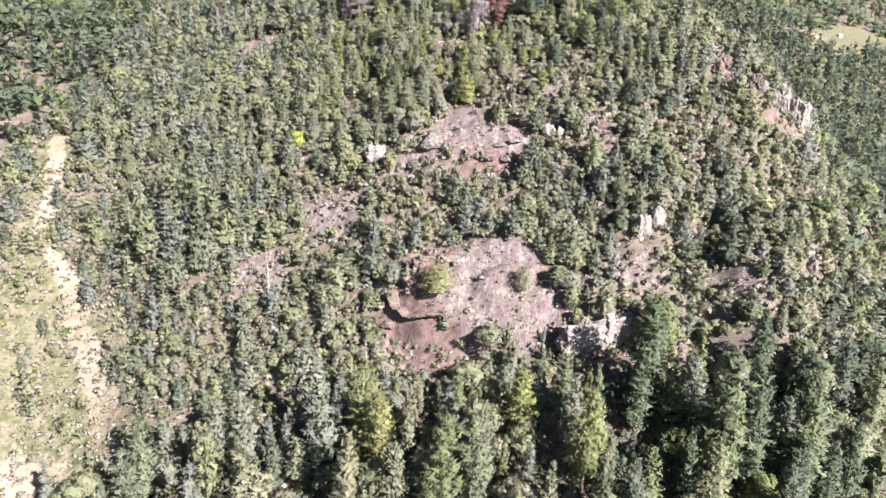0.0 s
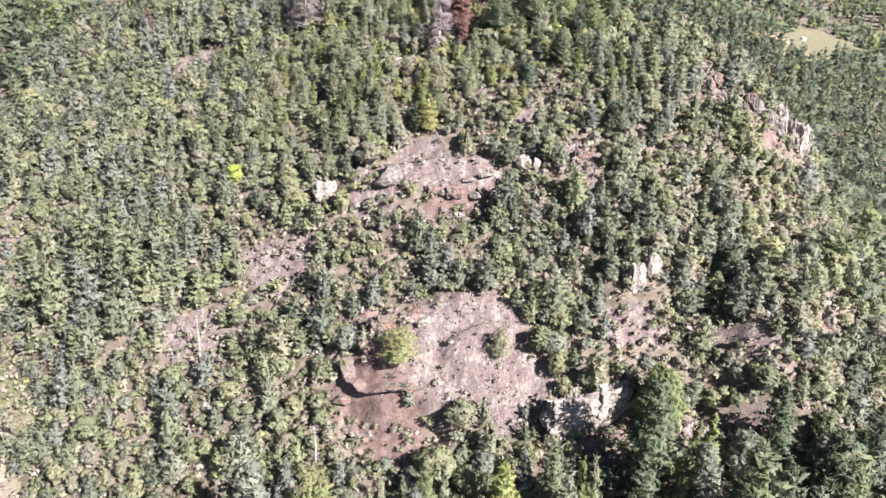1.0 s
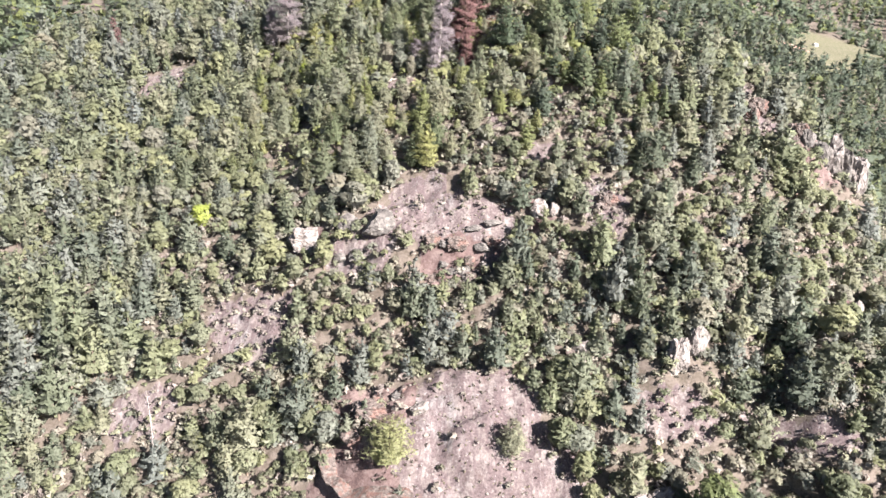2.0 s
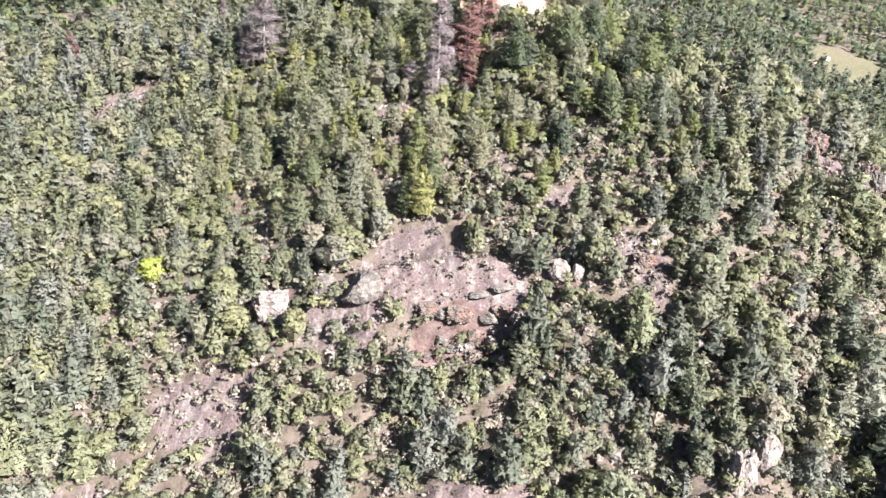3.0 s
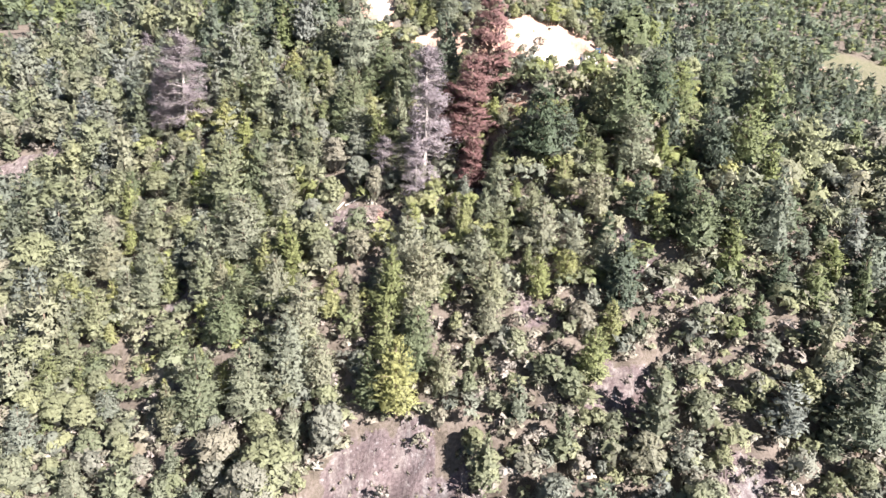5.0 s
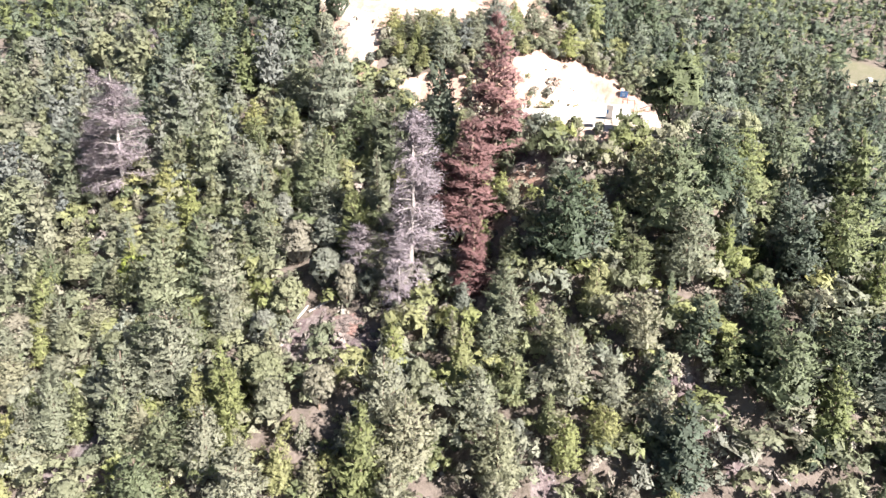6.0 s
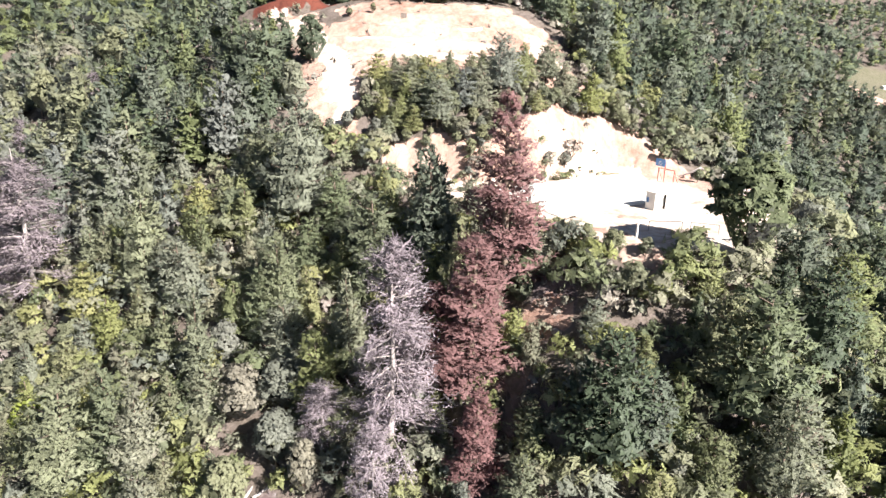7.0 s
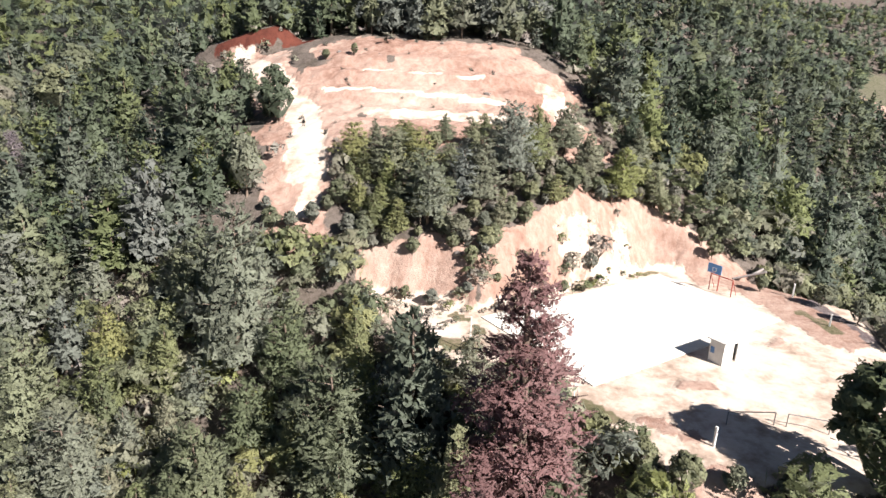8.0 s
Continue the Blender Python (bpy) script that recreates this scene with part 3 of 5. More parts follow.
def conifer(seed, count, radius=0.22, start=0.08, tuft=0.06, ragged=0.42, slim=0.6, taper=0.85, tiers=9, whorl=6, dense=True):
    """A pine of height 1: whorls of boughs round a leaning trunk, each bough a bushy brush of needle sprays."""
    rng = np.random.default_rng(seed)
    lean = rng.normal(0, 0.025, 2)
    sticks = [limb((0, 0, -0.05), (lean[0] * 0.5, lean[1] * 0.5, 0.5), 0.018, 0.012), limb((lean[0] * 0.5, lean[1] * 0.5, 0.5), (*lean, 0.97), 0.012, 0.003)]
    boughs = []
    for k in range(tiers):
        f = k / (tiers - 1)
        reach = radius * (1 - 0.93 * f) ** taper * (0.75 + 0.25 * min(1, f * 5))
        first = rng.uniform(0, 6.28)
        number = max(2, int(round(whorl * (1 - 0.55 * f))))
        for b in range(number):
            a = first + 2 * np.pi * (b + rng.uniform(-0.3, 0.3)) / number
            r = reach * rng.uniform(1 - ragged, 1.12)
            z = start + (0.93 - start) * f + rng.normal(0, 0.026)
            way = np.array([np.cos(a), np.sin(a), 0.05 + 0.5 * f + rng.uniform(0, 0.25)])
            way /= np.linalg.norm(way)
            root = np.array([*(lean * z), z])
            over = np.cross((0, 0, 1.0), way)
            over /= np.linalg.norm(over)
            wide = min(0.42 * r, 1.5 * reach / number) + 0.012
            boughs.append((root + way * r * 0.62, way * r * 0.42, over * wide, np.array([0, 0, 0.55 * wide + 0.022]), way))
            if r > 0.09 and b < 2:
                sticks.append(limb(root, root + way * r * 0.9, 0.005, 0.0015, 3))
    top = np.array([*(lean * 0.97), 0.95])
    boughs.append((top, np.array([0.02, 0, 0]), np.array([0, 0.02, 0]), np.array([0, 0, 0.055]), np.array([0, 0, 1.0])))
    crown = crown_of(rng, boughs, count, tuft, 0.9, slim)
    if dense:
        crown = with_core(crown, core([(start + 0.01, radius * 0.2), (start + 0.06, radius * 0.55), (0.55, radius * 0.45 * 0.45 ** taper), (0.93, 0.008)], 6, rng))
    else:
        crown = crown[0], crown[1:]
    return *crown, joined(sticks)


def broadleaf(seed, count, wide=0.36, low=0.3, leaf=0.07, clumps=17, dense=True, taper=0.4):
    """A broad tree of height 1: a forked trunk under uneven clumps of leaves."""
    rng = np.random.default_rng(seed)
    c = rng.normal(size=(clumps, 3))
    c /= np.linalg.norm(c, axis=1, keepdims=True)
    c[:, 2] = np.where(c[:, 2] < -0.5, -c[:, 2], c[:, 2])
    out = c.copy()
    c = c * rng.uniform(0.62, 1.0, (clumps, 1)) * (wide * 0.76, wide * 0.76, (1 - low) * 0.38) + (0, 0, low + (1 - low) * 0.5)
    c[:, :2] *= (1.12 - taper * np.clip((c[:, 2:] - low) / (1 - low), 0, 1))
    r = rng.uniform(0.8, 1.3, clumps) * wide * 0.95 / clumps ** 0.5 + 0.02
    fork = np.array([0.01, 0, low * 0.9])
    sticks = [limb((0, 0, -0.06), fork, 0.028, 0.018)]
    for k in range(min(6, clumps)):
        sticks.append(limb(fork, c[k], 0.013, 0.004, 4))
    eye = np.eye(3)
    boughs = [(c[k], eye[0] * r[k], eye[1] * r[k], eye[2] * r[k] * 0.8, out[k]) for k in range(clumps)]
    crown = crown_of(rng, boughs, count, leaf, 0.15, 0.95)
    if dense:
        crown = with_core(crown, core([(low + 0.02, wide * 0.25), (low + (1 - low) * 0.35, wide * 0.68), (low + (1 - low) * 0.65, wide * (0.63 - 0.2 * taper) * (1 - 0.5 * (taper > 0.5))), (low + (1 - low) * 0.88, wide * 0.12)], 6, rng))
    else:
        crown = crown[0], crown[1:]
    return *crown, joined(sticks)


def bare_tree(seed, count, radius=0.2, twig=0.05):
    """A dead pine of height 1: trunk, drooping limbs and fine twigs."""
    rng = np.random.default_rng(seed)
    sticks = [limb((0, 0, -0.05), (0.01, 0, 0.55), 0.016, 0.01), limb((0.01, 0, 0.55), (0, 0.01, 1.0), 0.01, 0.002)]
    tips, ways = [], []
    for k in range(96):
        z = rng.uniform(0.16, 0.98)
        a, r = rng.uniform(0, 2 * np.pi), radius * (1.08 - z) ** 0.6 * rng.uniform(0.5, 1.1)
        way = np.array([np.cos(a), np.sin(a), rng.uniform(-0.25, 0.3)])
        root = np.array([0.005, 0.005, z])
        sticks.append(limb(root, root + way * r, 0.0045, 0.0012, 3))
        for g in np.linspace(0.3, 1, 4):
            tips.append(root + way * r * g)
            ways.append(way)
    tips, ways = np.array(tips), np.array(ways)
    pick = rng.integers(0, len(tips), count)
    size = twig * rng.uniform(0.6, 1.4, count)
    leaves = leaf_tris(tips[pick] + rng.normal(0, 0.017, (count, 3)), ways[pick] + rng.normal(0, 0.6, (count, 3)), size * 1.6, size * 0.2, rng)
    face = tips[pick] * (4, 4, 0) + (0, 0, 0.6) + rng.normal(0, 0.35, (count, 3))
    return leaves, (np.repeat(rng.random(count), 3), np.repeat(face, 3, 0)), joined(sticks)


def soup(leaves):
    return np.arange(len(leaves)).reshape(-1, 3)


PINE_FORMS = ((0.3, 0.06, 0.62), (0.34, 0.1, 0.55), (0.37, 0.16, 0.45), (0.28, 0.05, 0.7), (0.41, 0.2, 0.42), (0.33, 0.12, 0.5), (0.3, 0.04, 0.6))
OAK_FORMS = ((0.44, 0.14), (0.5, 0.16), (0.4, 0.12), (0.54, 0.1), (0.46, 0.18))
PINES = [conifer(100 + k, 1950, radius=r, start=s, tuft=0.0428, slim=0.62, taper=q, tiers=11, whorl=8) for k, (r, s, q) in enumerate(PINE_FORMS)]
OAKS = [broadleaf(200 + k, 2000, wide=w * 0.86, low=q * 0.7, leaf=0.043, clumps=64, taper=0.72) for k, (w, q) in enumerate(OAK_FORMS)]
CLOSE_PINES = [conifer(130 + k, 600, radius=r, start=s, tuft=0.066, slim=0.7, taper=q, tiers=9, whorl=7) for k, (r, s, q) in enumerate(PINE_FORMS)]
CLOSE_OAKS = [broadleaf(230 + k, 600, wide=w * 0.9, low=q, leaf=0.076, clumps=36, taper=0.6) for k, (w, q) in enumerate(OAK_FORMS)]
MID_PINES = [conifer(150 + k, 320, radius=r, start=s, tuft=0.09, slim=0.8, taper=q, tiers=7, whorl=6) for k, (r, s, q) in enumerate(PINE_FORMS)]
MID_OAKS = [broadleaf(250 + k, 400, wide=w * 0.9, low=q, leaf=0.084, clumps=30, taper=0.62) for k, (w, q) in enumerate(OAK_FORMS)]
TALL_PINES = [conifer(170 + k, 950, radius=r * 0.58, start=s, tuft=0.043, slim=0.75, taper=q, tiers=15, whorl=6) for k, (r, s, q) in enumerate(PINE_FORMS)]
TALL_OAKS = [broadleaf(270 + k, 1100, wide=w, low=q, leaf=0.056, clumps=44) for k, (w, q) in enumerate(OAK_FORMS)]
SHRUBS = [broadleaf(300 + k, 26, wide=0.7, low=0.02, leaf=0.34, clumps=7, dense=False) for k in range(4)]
CLOSE_UNDER = [broadleaf(330 + k, 84, wide=0.62, low=0.02, leaf=0.184, clumps=16, dense=False) for k in range(4)]
UNDER = [broadleaf(320 + k, 48, wide=0.62, low=0.02, leaf=0.26, clumps=11, dense=False) for k in range(4)]
BANK_BUSHES = [broadleaf(340 + k, 190, wide=0.58, low=0.02, leaf=0.12, clumps=15, dense=False) for k in range(4)]
FAR_PINES = [conifer(400 + k, 36, radius=0.26, tuft=0.22, slim=0.85, tiers=5, whorl=4, dense=False) for k in range(3)]
VALLEY_PINES = [conifer(420 + k, 84, radius=r, start=0.05, tuft=0.152, slim=0.85, taper=0.6, tiers=6, whorl=5, dense=False) for k, r in enumerate((0.28, 0.33, 0.25, 0.3))]
FAR_OAKS = [broadleaf(500 + k, 54, wide=0.42, leaf=0.2, clumps=10, dense=False) for k in range(3)]


def scatter(x0, x1, y0, y1, step, seed):
    """Jittered places over a stretch of the plan."""
    rng = np.random.default_rng(seed)
    x, y = np.meshgrid(np.arange(x0, x1, step), np.arange(y0, y1, step))
    x = x + step * 0.5 * (np.arange(x.shape[0]) % 2)[:, None]
    return x.ravel() + rng.uniform(-0.46, 0.46, x.size) * step, y.ravel() + rng.uniform(-0.46, 0.46, x.size) * step


def stand(name, kinds, x, y, tall, width, leaf_mat, label, category, seed, far=False):
    """Many uncountable plants as one stuff object with a crown and a trunk part."""
    rng = np.random.default_rng(seed)
    pick, hue, turn = rng.integers(0, len(kinds), len(x)), rng.random(len(x)), rng.uniform(0, 2 * np.pi, len(x))
    z = height(x, y)
    leaves, shade, faces, hues, wood = [], [], [], [], []
    for i in range(len(x)):
        lv, (lf, fv), (sv, st) = kinds[pick[i]]
        c, s = np.cos(turn[i]), np.sin(turn[i])
        spin = np.array([[c, s, 0], [-s, c, 0], [0, 0, 1]])
        m = spin * (width[i] * tall[i], width[i] * tall[i], tall[i])
        at = np.array([x[i], y[i], z[i]])
        leaves.append((lv @ m + at).astype(np.float32))
        shade.append(lf)
        faces.append((fv @ spin).astype(np.float32))
        hues.append(np.full(len(lv), hue[i]))
        if not far:
            wood.append((sv[:18] @ m + at, st[st.max(1) < 18]))
    body = thing(name, (0, 0, 0), label, category, kind="stuff")
    leaves = np.concatenate(leaves)
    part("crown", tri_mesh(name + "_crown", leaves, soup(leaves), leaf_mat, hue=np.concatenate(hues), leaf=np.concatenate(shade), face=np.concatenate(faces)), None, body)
    if wood:
        part("trunk", tri_mesh(name + "_trunk", *joined(wood), BARK, True), None, body)


def kind_meshes(name, kinds, leaf_mat, wood_mat=None):
    out = []
    for lv, (lf, fv), (sv, st) in kinds:
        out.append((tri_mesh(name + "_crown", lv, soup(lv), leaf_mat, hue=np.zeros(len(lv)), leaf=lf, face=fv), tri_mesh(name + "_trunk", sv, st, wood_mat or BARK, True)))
    return out


def tree(name, meshes, x, y, tall, width, label, category, group="", turn=0.0, sink=0.0):
    crown, trunk = meshes
    ob = thing(name, (x, y, float(height(x, y)) - sink), label, category, group, turn=turn)
    ob.scale = (tall * width, tall * width, tall)
    part("trunk", trunk, None, ob)
    part("crown", crown, None, ob)
    return ob


def wooded(x, y, rng, thin=0.0):
    """Which places carry a tree: none on bare ground, the court or the road."""
    w = bare_weights(x, y)
    open_ground = np.maximum.reduce([w["soil"], w["sand"] * 1.0, w["pale"] * 1.0, w["grass"] * np.where(y > 500, 1.0, 0.93), w["rock"], w["wash"]])
    clear = pad_distance(x, y) > 1.5
    return clear & ~near_clear(x, y) & (rng.random(np.shape(x)) > np.maximum(open_ground, thin))


def spread(x, y, gap, seed):
    """Thin places out until none stands nearer to another than its gap."""
    order = np.random.default_rng(seed).permutation(len(x))
    cells, kept = {}, []
    for i in order:
        cx, cy = int(x[i] // 7), int(y[i] // 7)
        if all((x[i] - x[k]) ** 2 + (y[i] - y[k]) ** 2 > gap[i] ** 2 for u in (-1, 0, 1) for v in (-1, 0, 1) for k in cells.get((cx + u, cy + v), ())):
            cells.setdefault((cx, cy), []).append(i)
            kept.append(i)
    return np.array(kept)


rng = np.random.default_rng(5)
NX, NY = scatter(-165, 150, 112, 378, 2.1, 6)
keep = np.abs(NX - 8) < 0.74 * NY + 16
NX, NY = NX[keep], NY[keep]
BENCH = [(6, 316), (4.5, 306), (8, 299), (22, 297), (57, 309.5), (54, 319), (46, 322)]
on_bench = polygon_distance(NX, NY, BENCH) <= 0
gaps = 0.18 * np.clip(0.3 + waves(NX, NY, 26, 52), 0, 1) * smooth(242, 228, NY)
by_road = (NX > -9) & (NX < 10) & (NY > 298) & (NY < 338) | (polygon_distance(NX, NY, [(-8, 338), (8, 318), (36, 318), (46, 330), (40, 352), (-14, 360)]) < 1) | (polygon_distance(NX, NY, [(-30, 336), (-26, 329), (-8, 316), (-6, 326)]) <= 0) | (polygon_distance(NX, NY, [(-36, 351), (-12, 349), (-13, 359), (-36, 360)]) <= 0)
keep = wooded(NX, NY, rng, gaps) & ~by_road & ~on_bench
NX, NY = NX[keep], NY[keep]
low, high = smooth(151, 134, NY), smooth(226, 250, NY)
room = (3.25 + 2.5 * low - 0.1 * high) * rng.uniform(0.8, 1.25, len(NX))
room = np.where((NX > 46) & (NY > 296), 4.6, room)
keep = spread(NX, NY, room, 11)
NX, NY, low, high, room = NX[keep], NY[keep], low[keep], high[keep], room[keep]
# Stretches whose shade is put into the leaf colour by the darker material
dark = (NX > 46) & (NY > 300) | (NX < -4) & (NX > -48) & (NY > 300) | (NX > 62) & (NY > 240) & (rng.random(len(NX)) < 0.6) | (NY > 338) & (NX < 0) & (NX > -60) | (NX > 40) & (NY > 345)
conif = rng.random(len(NX)) < 0.54 + 0.15 * (low + high) + 0.28 * waves(NX, NY, 45, 51) + 0.3 * dark + 0.5 * (np.hypot(NX + 86, NY - 203) < 24) + 0.14 * ((NY > 226) & (np.abs(NX - 10) < 70))
size = np.clip(np.exp(0.36 * rng.normal(size=len(NX))), 0.45, 1.75)
size = size * np.where((NX > 72) & (NY > 246) & (NY < 300), 0.85, 1.0)
clump = 1 - smooth(14, 26, np.hypot(NX + 86, (NY - 203) * 1.2))
size = size * (1 + 0.65 * clump)
tall_pine = (6.9 + 13.6 * low + 0.9 * high) * size
tall_oak = (5.0 + 6.3 * low + 1.8 * high) * size
wide_pine, wide_oak = rng.uniform(1.0, 1.5, len(NX)) - 0.18 * low - 0.05 * high, rng.uniform(0.95, 1.5, len(NX))
tall_oak = np.where((NY > 224) & (np.abs(NX - 10) < 70), np.minimum(tall_oak, 7.2), tall_oak)
close = (NX > -80) & (NX < 85) & (NY > 208) & (NY < 302)
named = (NX > -50) & (NX < 70) & (NY > 222) & (NY < 290)
# low trees below the lip of the terrace, so that the court looks out over them
ledge = (NX > -2) & (NX < 22) & (NY > 274) & (NY < 293)
off = pad_distance(NX, NY)
lip = (off < 16) & (NY < 282) & (NX > 20)
cap = np.maximum(3.0, np.where(ledge & ~lip, np.where(NY < 281, 5.5, 3.2), 0.2 + 0.25 * np.maximum(0, off - 5)) - height(NX, NY))
lip |= ledge
beside = (off < 12) & (NX > 50) & (NY > 276)
cap = np.where(beside, 2.2 + 0.35 * off, cap)
foot = (NX > -8) & (NX < 9) & (NY > 284) & (NY < 300)
cap = np.where(foot & ~ledge, 4.5, cap)
lip |= foot
under_cut = (NX > -36) & (NX < -8) & (NY > 336) & (NY < 357)
cap = np.where(under_cut, 4.5, cap)
lip |= under_cut
lip |= beside
tall_pine, tall_oak = np.where(lip, np.minimum(tall_pine, cap), tall_pine), np.where(lip, np.minimum(tall_oak, cap), tall_oak)
for tx, ty in ((26.3, 262.0), (36.4, 263.5), (22.6, 268.0), (18.6, 260.5), (10.8, 256.6), (-41.0, 287.0), (-47.0, 290.0)):
    before = (np.abs(NX - tx) < 4.5) & (NY < ty + 2) & (NY > ty - 11)
    tall_pine, tall_oak = np.where(before, np.minimum(tall_pine, 5.0), tall_pine), np.where(before, np.minimum(tall_oak, 4.0), tall_oak)
# Zones 3, 4 and 6 take the leaves with shade in their colour
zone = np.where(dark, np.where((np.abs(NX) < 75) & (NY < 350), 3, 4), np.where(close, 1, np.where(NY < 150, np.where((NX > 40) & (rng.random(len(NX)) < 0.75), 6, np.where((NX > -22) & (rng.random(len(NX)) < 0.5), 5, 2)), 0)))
for fine, pines, oaks, needles, leaves in ((0, MID_PINES, MID_OAKS, PINE, OAK), (1, CLOSE_PINES, CLOSE_OAKS, PINE, OAK), (2, TALL_PINES, TALL_OAKS, PINE, OAK), (3, CLOSE_PINES, CLOSE_OAKS, DARK_SHADED_LEAVES, DARK_SHADED_LEAVES), (4, MID_PINES, MID_OAKS, DARK_SHADED_LEAVES, DARK_SHADED_LEAVES), (5, TALL_PINES, TALL_OAKS, FRESH_PINE, OAK), (6, TALL_PINES, TALL_OAKS, DARK_SHADED_LEAVES, DARK_SHADED_LEAVES)):
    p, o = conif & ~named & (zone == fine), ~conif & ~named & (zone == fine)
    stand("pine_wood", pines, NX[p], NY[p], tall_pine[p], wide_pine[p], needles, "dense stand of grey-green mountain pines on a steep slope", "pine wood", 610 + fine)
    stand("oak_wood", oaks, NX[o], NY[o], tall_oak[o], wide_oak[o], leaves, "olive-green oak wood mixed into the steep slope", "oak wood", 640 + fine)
SX, SY = scatter(-165, 150, 112, 372, 1.95, 7)
keep = rng.random(len(SX)) < np.where(SY < 232, 0.95, 0.25)
SX, SY = SX[keep], SY[keep]
ws = bare_weights(SX, SY)
keep = (pad_distance(SX, SY) > 1) & (rng.random(len(SX)) > 0.1 + 0.8 * np.maximum.reduce([ws["sand"] * 1.1, ws["pale"] * 1.2, ws["soil"], ws["rock"]]))
SX, SY = SX[keep], SY[keep]
stand("scrub", SHRUBS, SX, SY, rng.uniform(0.6, 2.6, len(SX)), rng.uniform(0.8, 1.2, len(SX)), SCRUB, "dry brownish scrub and brush between the trees", "scrub", 68, True)

SX, SY = scatter(-110, 125, 140, 265, 1.9, 22)
on_slab = (SX > -16) & (SX < 40) & ((SY > 156) & (SY < 182) | (SY > 200) & (SY < 222))
keep = (bare_weights(SX, SY)["soil"] > 0.25) & (rng.random(len(SX)) < np.where(on_slab, 0.05, 0.75))
SX, SY = SX[keep], SY[keep]
stand("scrub", UNDER, SX, SY, rng.uniform(0.6, 2.2, len(SX)), rng.uniform(0.9, 1.4, len(SX)), SCRUB, "grey-brown dry brush over bare soil", "scrub", 74, True)

UX, UY = scatter(-160, 140, 128, 300, 2.1, 8)
keep = (np.abs(UX) < UY * 0.85) & (rng.random(len(UX)) < 0.85 + 0.1 * smooth(228, 238, UY) - 0.3 * smooth(150, 135, UY))
UX, UY = UX[keep], UY[keep]
UX, UY = (np.concatenate(q) for q in zip((UX, UY), scatter(44, 80, 300, 345, 2.1, 18)))
keep = wooded(UX, UY, rng, 0.1) | near_clear(UX, UY) & (rng.random(len(UX)) < 0.7)
UX, UY = UX[keep], UY[keep]
tall_under, wide_under = (1.3 + 2.9 * rng.random(len(UX)) ** 1.6) * (1 + 0.3 * smooth(225, 245, UY)), rng.uniform(0.9, 1.3, len(UX))
near_by = (np.abs(UX - 5) < 55) & (UY > 232)
for k, forms in ((near_by, CLOSE_UNDER), (~near_by, UNDER)):
    stand("understory", forms, UX[k], UY[k], tall_under[k], wide_under[k], FRESH_PINE if forms is CLOSE_UNDER else OAK, "low oak brush and bushes between the trees", "underwood", 69, True)

BX, BY = scatter(-160, -76, 140, 242, 3.4, 21)
keep = (bare_weights(BX, BY)["grass"] > 0.4) & (bare_weights(BX, BY)["wash"] < 0.3) & (rng.random(len(BX)) < 0.4 + 0.5 * waves(BX, BY, 24, 62))
BX, BY = BX[keep], BY[keep]
stand("brush", UNDER, BX, BY, rng.uniform(0.8, 3.4, len(BX)), rng.uniform(0.9, 1.4, len(BX)), FRESH_PINE, "green bushes on pale grass beside a dry wash", "brush", 73, True)

# the wood round the camera's stretch, tree by tree
pine_kinds, oak_kinds = kind_meshes("pine", PINES, FRESH_PINE), kind_meshes("oak", OAKS, OAK)
# Darker copies: a few truly dark trees, the rest with shade as colour
dark_pines, dark_oaks = kind_meshes("dark_pine", PINES, DARK_SHADED_LEAVES), kind_meshes("dark_oak", OAKS, DARK_SHADED_LEAVES)
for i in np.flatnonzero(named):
    # Trees past this line get their shade through darker leaf colour
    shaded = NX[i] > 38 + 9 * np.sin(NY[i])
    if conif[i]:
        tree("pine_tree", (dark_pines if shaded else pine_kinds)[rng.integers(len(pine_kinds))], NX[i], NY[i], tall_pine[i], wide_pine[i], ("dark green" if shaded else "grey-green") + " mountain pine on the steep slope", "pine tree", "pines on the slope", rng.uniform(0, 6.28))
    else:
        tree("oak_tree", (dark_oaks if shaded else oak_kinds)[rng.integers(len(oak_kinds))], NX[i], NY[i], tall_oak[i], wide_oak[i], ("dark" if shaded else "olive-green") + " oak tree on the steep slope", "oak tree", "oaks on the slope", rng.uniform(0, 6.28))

# woods farther off
for n, (x0, x1, y0, y1, step) in enumerate([(60, 400, 372, 600, 7.2), (150, 330, 330, 372, 7.5), (150, 300, 180, 330, 9.0), (-210, 210, 20, 112, 9.0), (112, 165, 112, 180, 8.0), (-165, -112, 112, 165, 8.0), (-140, 30, 372, 430, 5.0), (-260, -140, 372, 425, 8.0), (-225, -165, 170, 372, 8.0), (-120, 60, 425, 560, 9.0), (-300, 60, 560, 800, 16.0), (-800, 60, 800, 1300, 30.0), (-700, -300, 420, 800, 24.0), (-420, -225, 280, 520, 10.0), (-60, 1200, 600, 1500, 17)]):
    x, y = scatter(x0, x1, y0, y1, step, 70 + n)
    k = wooded(x, y, rng)
    x, y = x[k], y[k]
    big = (step / 6.0) ** 0.6
    half = rng.random(len(x)) < 0.85
    # Woods starting left of x = 60 and all oaks carry shade as colour
    stand("far_pine_wood", VALLEY_PINES if n < 2 else FAR_PINES, x[half], y[half], rng.uniform(8, 15, half.sum()) * big, rng.uniform(1.0, 1.4, half.sum()), FAR_NEEDLES if x0 >= 60 else DARK_SHADED_LEAVES, "dark pine wood on the far hillside", "pine wood", 80 + n, True)
    stand("far_oak_wood", FAR_OAKS, x[~half], y[~half], rng.uniform(6, 10, (~half).sum()) * big, rng.uniform(1.0, 1.4, (~half).sum()), DARK_SHADED_LEAVES, "olive oak wood on the far hillside", "oak wood", 90 + n, True)

